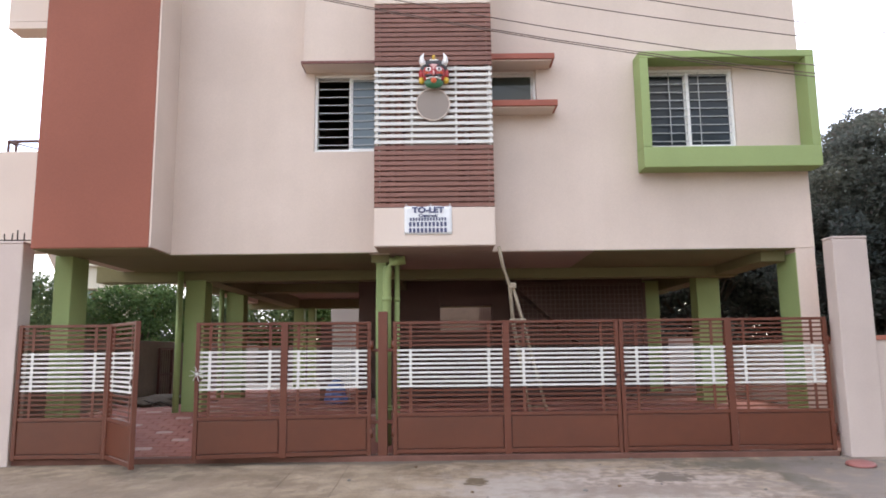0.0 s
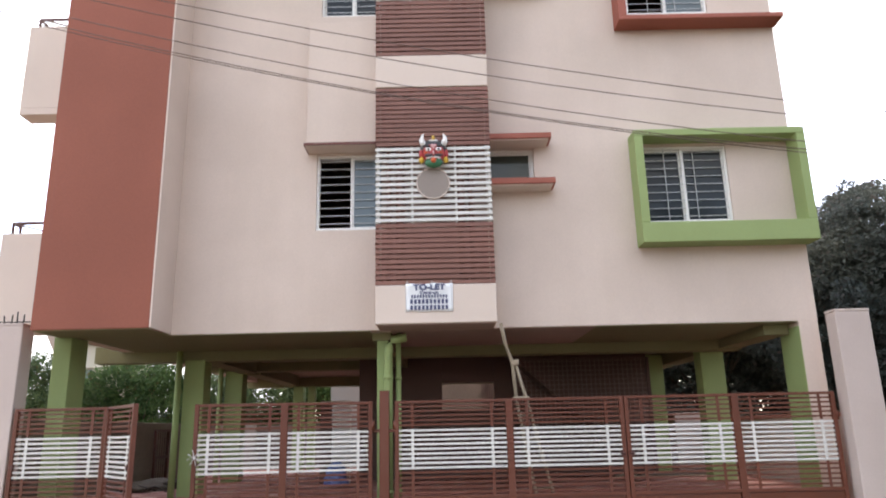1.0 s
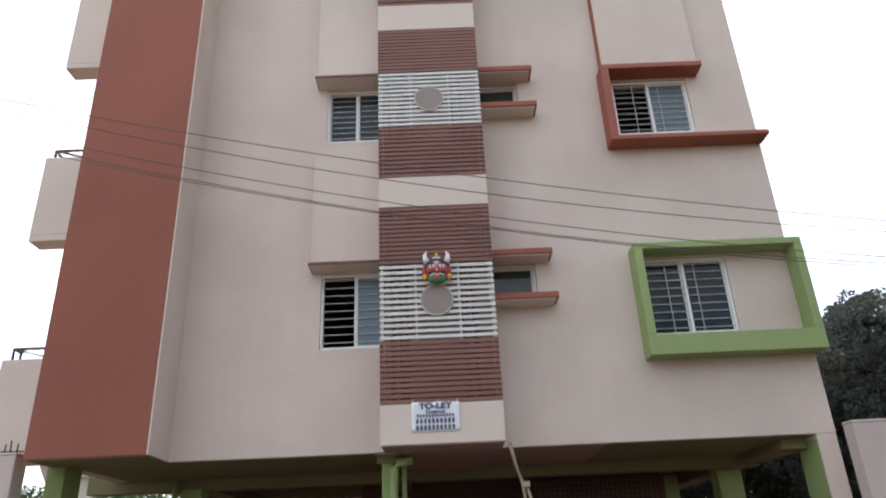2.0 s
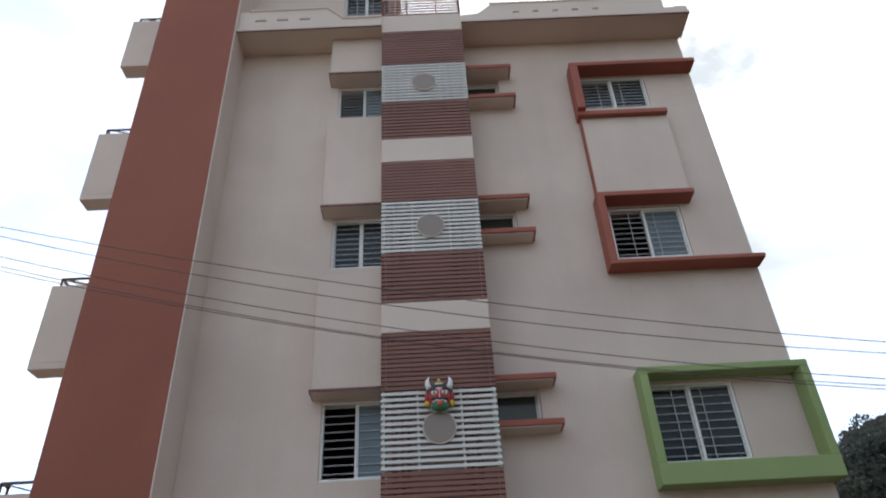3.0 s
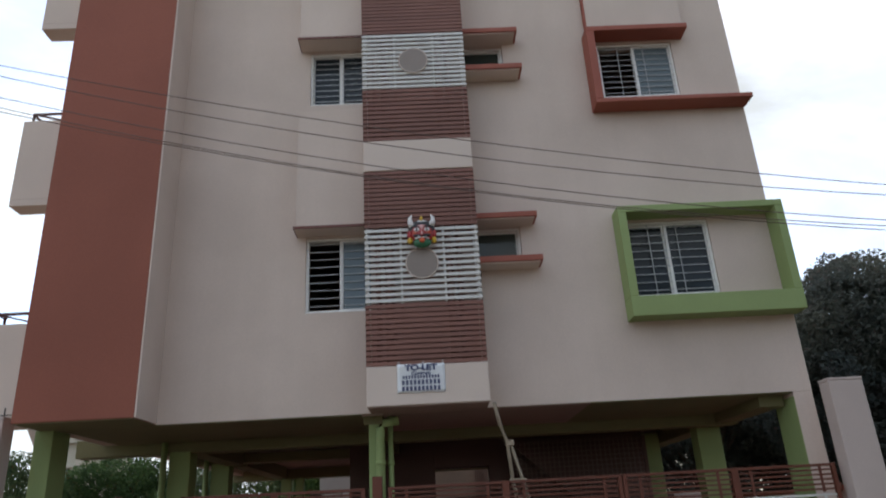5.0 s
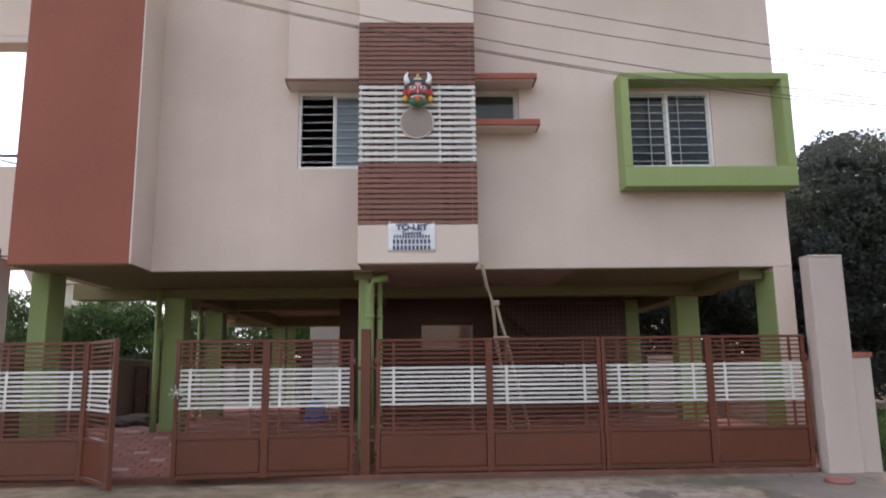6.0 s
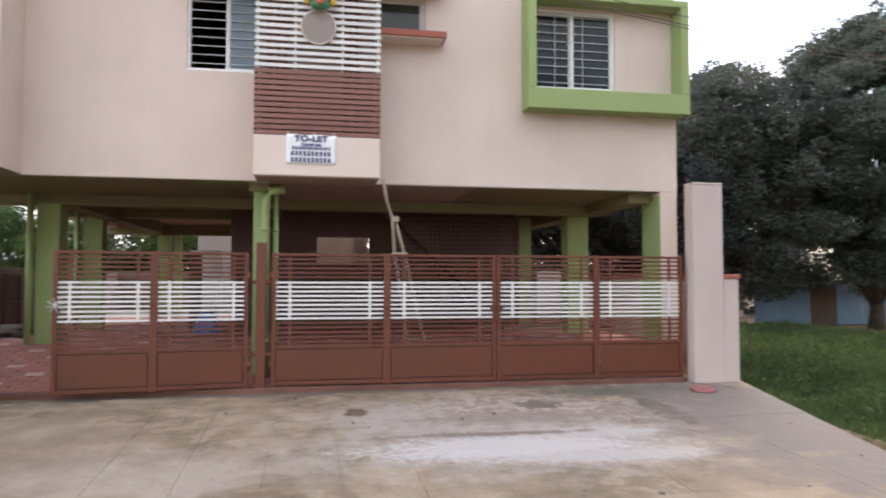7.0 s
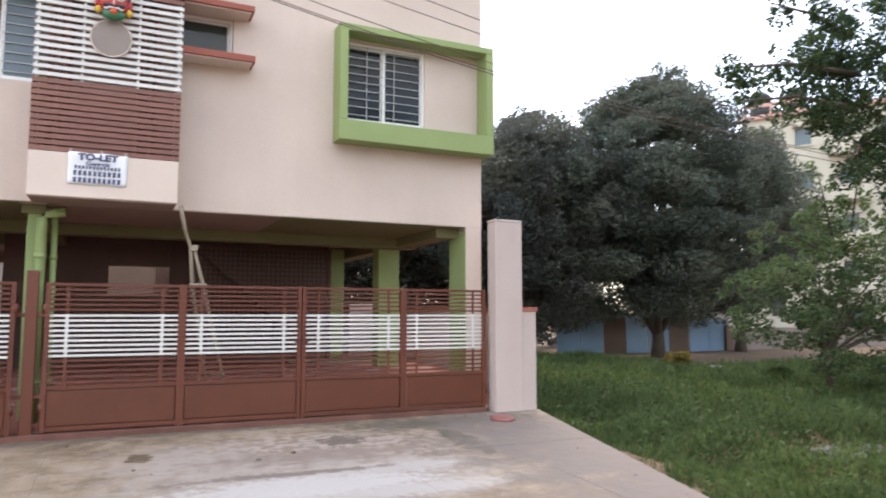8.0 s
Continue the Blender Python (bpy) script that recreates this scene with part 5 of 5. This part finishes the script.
def tree(label, x, y, z, crown, n, size, mat, seed, trunk=0.18, clump=0.9, fork=2.0, clumps=60, flat=0.6, sprays=(), thick=0.7, bough=0, taper=0.5):
    """crown: centre and radii; limbs run from the fork to the clumps, which carry the leaves."""
    r = random.Random(seed)
    t = tagged(empty("tree", x, y, z), label, "tree", "trees")
    cx, cy, cz, rx, ry, rz = crown
    centres, radii = [], []
    for i in range(clumps):
        while True:
            q = Vector((r.uniform(-1, 1), r.uniform(-1, 1), r.uniform(-1, 1)))
            if q.length < 1:
                break
        q.x *= 1 - taper * max(q.z, 0.0)
        q *= 1 + 0.12 * noise.noise(q * 2.5 + Vector((seed, seed, 0)))
        centres.append((cx + q.x * rx - x, cy + q.y * ry - y, cz + q.z * rz - z))
        k = clump * r.uniform(0.55, 1.25)
        radii.append((k * 1.25, k * 1.25, k * thick))
    # loose tufts that break the outline
    for i in range(clumps * 2 // 3):
        a, h = r.uniform(0, 6.283), r.uniform(-0.3, 1.0)
        w = math.sqrt(max(1 - h * h, 0.0)) * r.uniform(0.92, 1.24)
        w *= 1 - taper * max(h, 0.0)
        centres.append((cx + rx * w * math.cos(a) - x, cy + ry * w * math.sin(a) - y, cz + rz * h * r.uniform(0.92, 1.14) - z))
        k = clump * r.uniform(0.22, 0.58)
        radii.append((k, k, k * 1.1))
    # outlying branches hung with leaves
    for p, q, k in sprays:
        p, q = Vector(p) - Vector((x, y, z)), Vector(q) - Vector((x, y, z))
        bm = bmesh.new()
        tube(bm, [p, p.lerp(q, 0.5) + Vector((0, 0, 0.08)), q], [0.03, 0.018, 0.007], 6)
        part("branch", bm, M_BARK, t)
        for i in range(k):
            s = (i + 0.7) / k
            centres.append(tuple(p.lerp(q, s) + Vector((r.uniform(-0.12, 0.12), r.uniform(-0.2, 0.2), r.uniform(-0.12, 0.16)))))
            radii.append((0.15, 0.15, 0.13))
    bm = bmesh.new()
    tube(bm, [(0, 0, -0.1), (0.05, 0, 0.4 * fork), (0.0, 0.05, fork)], [trunk * 1.35, trunk, trunk * 0.85], 10)
    part("trunk", bm, M_BARK, t)
    for i, c in enumerate(centres):
        if i % 6 == 0 and i < clumps:
            bm = bmesh.new()
            mid = Vector((c[0] * 0.45 + r.uniform(-0.3, 0.3), c[1] * 0.45, fork + (c[2] - fork) * 0.55 + r.uniform(0, 0.4)))
            tube(bm, [(0, 0.05, fork - 0.15), mid, c], [trunk * 0.5, trunk * 0.25, trunk * 0.06], 6, cap=False)
            part("limb", bm, M_BARK, t)
    # stout boughs that part near the ground
    for i in range(bough):
        a = 6.283 * i / max(bough, 1) + 0.5
        bm = bmesh.new()
        tube(bm, [(0, 0, fork * 0.55), (0.9 * math.cos(a), 0.5 * math.sin(a), fork * 1.25), (2.2 * math.cos(a), 1.2 * math.sin(a), fork * 2.3)], [trunk * 0.8, trunk * 0.6, trunk * 0.35], 8)
        part("bough", bm, M_BARK, t)
    leaves("crown", centres, radii, n, size, mat, seed, t, flat)
    return t


tree("broad dark green tree standing behind the field", 19.7, 22.0, -0.42, (20.2, 22.0, 5.9, 6.3, 4.0, 5.0), 260000, 0.128, M_LEAFDARK, 1, 0.24, 0.95, 1.7, 260, 0.5, thick=0.58, bough=5, taper=0.68)
tree("dark reddish green tree beside the building", 14.0, 23.0, -0.42, (14.3, 23.0, 4.65, 4.4, 3.5, 3.9), 170000, 0.130, M_LEAFBROWN, 2, 0.20, 0.90, 1.4, 230, 0.5, thick=0.62, bough=3)
tree("dark dense tree behind the compound wall", 9.4, 25.0, -0.42, (9.6, 25.0, 3.9, 4.4, 3.0, 4.1), 85000, 0.16, M_LEAFBROWN, 3, 0.22, 0.85, 1.6, 150, 0.5, thick=0.6)
tree("dark green tree beside the far buildings", 26.4, 24.0, -0.42, (26.4, 24.0, 5.5, 3.8, 3.3, 4.5), 75000, 0.14, M_LEAFDARK, 4, 0.22, 0.85, 1.6, 130, 0.5, thick=0.55)
tree("airy green tree growing in the field", 12.9, 9.6, -0.3, (13.6, 9.6, 1.75, 2.8, 1.5, 1.85), 24000, 0.09, M_LEAFGREY, 5, 0.07, 0.30, 0.9, 110,
     sprays=(((12.6, 9.5, 2.6), (11.0, 9.3, 2.9), 7), ((13.2, 9.6, 2.9), (12.3, 9.2, 4.1), 7), ((12.5, 9.5, 1.9), (10.3, 9.2, 1.7), 8), ((13.8, 9.6, 3.0), (13.9, 9.4, 4.3), 6)))
tree("fresh green tree reaching over the field", 9.9, 5.3, -0.3, (8.85, 5.1, 4.2, 1.85, 1.2, 1.4), 42000, 0.058, M_LEAFNEAR, 6, 0.085, 0.24, 2.4, 110,
     sprays=(((7.6, 5.1, 4.0), (5.5, 5.1, 3.75), 14), ((7.5, 5.1, 4.4), (6.1, 5.0, 4.5), 9), ((7.3, 5.1, 3.6), (5.8, 5.1, 3.45), 7), ((7.9, 5.1, 3.4), (7.0, 5.0, 2.75), 7), ((8.6, 5.1, 3.3), (8.0, 5.0, 2.3), 8)))
for k, (x, y, top, rx) in enumerate(((-13.6, 25, 3.9, 2.6), (-10.2, 24, 3.9, 2.4), (-7.2, 25.5, 4.1, 2.4), (-4.2, 26, 4.0, 2.2), (-17.5, 27, 4.6, 3.0), (-1.0, 27, 3.9, 2.2), (4.6, 27, 4.2, 2.4))):
    tree("leafy green tree behind the compound wall", x, y, 0.0, (x, y, top * 0.54, rx, 1.8, top * 0.48), 28000, 0.115, M_LEAFMID if k % 2 else M_LEAFGREY, 20 + k, 0.1, 0.6, 1.0, 60)
# across the road, mirrored in the panes
for k, (x, y, top) in enumerate(((11.5, -14.0, 10.8), (3.0, -16.0, 9.5), (-6.0, -15.0, 9.8), (-15.0, -16.0, 9.0), (20.0, -15.0, 10.0))):
    tree("tall leafy tree across the road mirrored in the windows", x, y, -0.3, (x, y, top * 0.60, 3.8, 2.6, top * 0.40), 12000, 0.26, M_LEAFDARK, 40 + k, 0.2, 1.0, 2.0, 60)


def far_woods():
    """A band of shrubs and trees closing the view between the trunks."""
    r = np.random.default_rng(5)
    cs = [(x, 31 + r.uniform(-1, 1), r.uniform(0.3, 1.0)) for x in np.arange(5.0, 46.0, 0.9)]
    cs += [(x, 32.5 + r.uniform(-1, 1), r.uniform(0.8, 4.4)) for x in np.arange(5.0, 30.0, 0.35)]
    cs += [(x, 31 + r.uniform(-1, 1), r.uniform(0.6, 3.0)) for x in np.arange(-24.0, 5.0, 0.6)]
    rs = [(1.1, 0.8, 0.9)] * len(cs)
    ob = leaves("far_shrubs", cs, rs, 110000, 0.19, M_LEAFDARK, 6, None, 0.6)
    tagged(ob, "dark shrubs and small trees far behind the field", "shrubs", kind="stuff")


far_woods()


def weeds():
    """The overgrown plot: leafy weeds, low near the cement, higher further off."""
    r = np.random.default_rng(77)
    n = 330000
    u = r.uniform(0, 1, n)
    y = 1.5 + 21.0 * u**1.7
    edge = np.where(y < 8.3, 3.5 + 0.2235 * y, 5.35)
    x = edge + 0.05 + (np.where(y < 16.0, 27.0, 15.8) - edge) * r.uniform(0, 1, n) ** 1.75
    far = np.hypot(x, y)
    patch = np.array([noise.noise(Vector((float(a) * 0.7, float(b) * 0.7, 0))) for a, b in zip(x, y)])
    bare = np.array([noise.noise(Vector((float(a) * 0.45, float(b) * 0.45, 7))) for a, b in zip(x, y)])
    tuft = np.array([noise.noise(Vector((float(a) * 1.9, float(b) * 1.9, 3))) for a, b in zip(x, y)])
    keep = (bare - np.clip((x - edge) * 0.9, 0, 1.2) < 0.30) & (np.hypot((x - 7.5) / 0.85, (y - 5.2) / 0.55) > 1)
    x, y, far, patch, tuft, edge = x[keep], y[keep], far[keep], patch[keep], tuft[keep], edge[keep]
    m = len(x)
    high = np.clip((0.14 + 0.20 * np.clip(x - edge, 0, 1.6) / 1.6) * (1 + 0.9 * patch + 1.4 * tuft) * (1 - 0.5 * np.clip((x - 8.5) / 6, 0, 1)), 0.05, 0.6)
    z = -0.37 + high * r.uniform(0.1, 1.0, m) ** 0.7
    p = np.stack([x, y, z], 1)
    blade = r.uniform(0, 1, m) < 0.40 + 0.3 * np.clip(patch, -0.6, 0.6)
    a = r.normal(size=(m, 3))
    a[:, 2] = np.abs(a[:, 2]) * 0.9 + 0.2
    a[:, 2] += np.where(blade, 1.6, 0.0)
    a /= np.linalg.norm(a, axis=1)[:, None]
    b = np.cross(a, r.normal(size=(m, 3)))
    b /= np.linalg.norm(b, axis=1)[:, None]
    wide = np.where(blade, 0.05, 0.27)[:, None]
    s = (0.027 + 0.0036 * far)[:, None] * (r.uniform(0.6, 1.4, m) * np.where(blade, 2.0, 1.0))[:, None]
    v = np.stack([p - a * s * 0.6, p + b * s * wide, p + a * s * (1.0 - wide), p - b * s * wide], 1).reshape(-1, 3)
    k = np.arange(m)[:, None] * 4
    faces = np.concatenate([k + [0, 1, 2], k + [0, 2, 3]], 1).reshape(-1, 3)
    me = bpy.data.meshes.new("weeds")
    me.from_pydata(v.tolist(), [], faces.tolist())
    me.materials.append(M_WEED)
    tagged(new("weeds", me), "dense green weeds over the empty plot", "weeds", kind="stuff")


weeds()

def shrub(label, x, y, z, r, n, mat, seed):
    s = tagged(empty("shrub", x, y, z), label, "shrub", "shrubs")
    bm = bmesh.new()
    tube(bm, [(0, 0, -0.05), (0.02, 0.02, r)], [0.03, 0.015], 6)
    part("stem", bm, M_BARK, s)
    rr = random.Random(seed)
    cs = [(rr.uniform(-r, r), rr.uniform(-r, r) * 0.7, rr.uniform(0.2, 1.3) * r) for _ in range(14)]
    leaves("foliage", cs, [(0.42 * r,) * 3] * 14, n, 0.09, mat, seed, s)


shrub("low yellowish shrub at the end of the field", 15.4, 16.4, -0.4, 0.36, 1400, leaf_material("yellow_foliage", (0.12, 0.10, 0.03), (0.28, 0.22, 0.06)), 51)
for k, (x, y, r) in enumerate(((9.5, 11.5, 0.28), (12.4, 7.2, 0.34), (9.3, 6.3, 0.26), (14.5, 12.0, 0.30), (11.0, 8.8, 0.26), (15.2, 9.0, 0.5), (7.6, 10.2, 0.26), (8.2, 4.3, 0.25), (10.6, 6.0, 0.55), (17.5, 10.6, 0.9), (13.2, 7.0, 0.6))):
    shrub("leafy green bush among the weeds", x, y, -0.38, r, 2200, M_WEED if k % 2 else M_LEAFGREY, 60 + k)

# ---- beyond the field ----
shed = tagged(empty("sheet_fence"), "patched blue and rusty sheet fence behind the trees", "fence")
for k in range(8):
    solid("sheet", 17.0 + 1.22 * k, 18.18 + 1.22 * k, 25.0 + 0.03 * (k % 2), 25.06 + 0.03 * (k % 2), -0.8, 1.15 - 0.1 * (k % 3 == 1), M_BROWNSHEET if k in (2, 5) else M_BLUE, shed)
kerb = tagged(empty("boundary_wall"), "low grey block wall at the end of the field", "wall")
solid("coping", 15.95, 16.25, 13.8, 23.6, -0.27, -0.20, M_OUT, kerb, "pale cement coping", 0.01)
for k in range(7):
    solid("pier", 15.98, 16.22, 13.9 + 1.56 * k, 14.25 + 1.56 * k, -0.6, -0.27, M_GREYWALL, kerb)
solid("block_wall", 27.0, 48.0, 25.0, 25.2, -0.8, 0.64, M_GREYWALL, tagged(empty("block_wall_far"), "grey block wall behind the field", "wall"))
solid("pier", 26.5, 27.0, 24.9, 25.3, -0.8, 0.75, M_BROWNSHEET, tagged(empty("wall_pier"), "brown pier where the sheet fence ends", "pier"))
cabin = tagged(empty("cream_cabin"), "low cream plastered house behind the block wall", "house")
solid("wall", 28.0, 33.5, 26.2, 30.0, -0.6, 3.0, M_FARWALL, cabin)
solid("roof", 27.8, 33.7, 26.0, 30.2, 3.0, 3.15, M_OUT, cabin)
solid("window", 31.2, 32.2, 26.17, 26.2, 1.2, 2.2, M_GLASS, cabin, bevel=0)


def far_block(wide, deep, z1, wall_mat, trim, floors, cols, label, m, balcony=False):
    """A plain block: windows with sills, floor bands, a parapet."""
    b = tagged(empty("far_building"), label, "building")
    fh = (z1 + 0.4) / floors
    holes = []
    for f in range(floors):
        for c in range(cols):
            cx = wide * (c + 0.5) / cols
            holes.append((cx - 0.5, cx + 0.5, -0.4 + fh * f + 0.9, -0.4 + fh * f + 2.1))
    bm = bmesh.new()
    wall_with_holes(bm, [0, wide], [-0.4, z1], holes, 0, 0.3)
    part("wall", bm, wall_mat, b)
    solid("side_wall", 0, 0.3, 0.3, deep, -0.4, z1, wall_mat, b)
    solid("side_wall", wide - 0.3, wide, 0.3, deep, -0.4, z1, wall_mat, b)
    solid("roof", -0.2, wide + 0.2, -0.3, deep, z1, z1 + 0.3, trim, b)
    for h in holes:
        w = solid("window", h[0], h[1], 0.15, 0.2, h[2], h[3], M_GLASSPALE, b, bevel=0)
        solid("sill", h[0] - 0.1, h[1] + 0.1, -0.12, 0.0, h[2] - 0.1, h[2], wall_mat, w, bevel=0)
        solid("sunshade", h[0] - 0.15, h[1] + 0.15, -0.4, 0.0, h[3] + 0.05, h[3] + 0.13, wall_mat, w, bevel=0)
    if balcony:
        for f in range(1, floors):
            z = -0.4 + fh * f
            bal = solid("balcony", wide * 0.52, wide * 0.74, -1.0, 0.0, z - 0.12, z + 0.0, wall_mat, b)
            solid("parapet", wide * 0.52, wide * 0.74, -1.0, -0.9, z, z + 0.95, wall_mat, bal)
        for x in (0.2, 1.9, 3.6):
            solid("post", x, x + 0.22, -0.25, -0.05, z1 + 0.3, z1 + 1.1, trim, b)
        solid("parapet", 0.42, 3.6, -0.2, -0.08, z1 + 0.85, z1 + 1.1, trim, b)
    b.matrix_basis = m
    return b


far_block(10.4, 8.0, 15.0, M_FARWALL, M_FARPINK, 5, 4, "tall cream apartment house far behind the trees", pose(40.5, 36.0, 0, 0, 0, -59.3), True)
for x, y in ((42.0, 35.6), (43.6, 33.9)):
    bm = bmesh.new()
    tube(bm, [(0, 0, 0), (0, 0, 0.5), (0, 0, 0.55), (0, 0, 1.2), (0, 0, 1.25), (0, 0, 1.6), (0, 0, 1.9), (0, 0, 2.0)], [0.75, 0.75, 0.70, 0.70, 0.75, 0.75, 0.40, 0.25], 20)
    ob = tagged(part("water_tank", bm, M_BLACK), "black plastic water tank on the far roof", "tank", "water tanks")
    ob.location = (x, y, 15.3)
far_block(1.4, 8.0, 6.6, M_FARWALL, M_FARWALL, 2, 1, "small white house far behind the trees", pose(-21.9, 42.0, 0))

# rubble at the field's edge
rng = random.Random(31)
for i in range(8):
    bm = bmesh.new()
    bmesh.ops.create_icosphere(bm, subdivisions=2, radius=1.0)
    sx, sy, sz = rng.uniform(0.13, 0.26), rng.uniform(0.10, 0.17), rng.uniform(0.04, 0.075)
    for v in bm.verts:
        v.co *= 1 + 0.4 * noise.noise(v.co * 1.6 + Vector((i * 3.1, 0, 0)))
        v.co = Vector((v.co.x * sx, v.co.y * sy, v.co.z * sz))
    ob = tagged(part("rubble_stone", bm, M_STONE), "broken grey stone lying among the weeds", "stone", "rubble stones")
    ob.location = (7.72 + rng.uniform(-0.5, 0.55), 5.45 + rng.uniform(-0.2, 0.25), -0.32 + 0.012 * i)
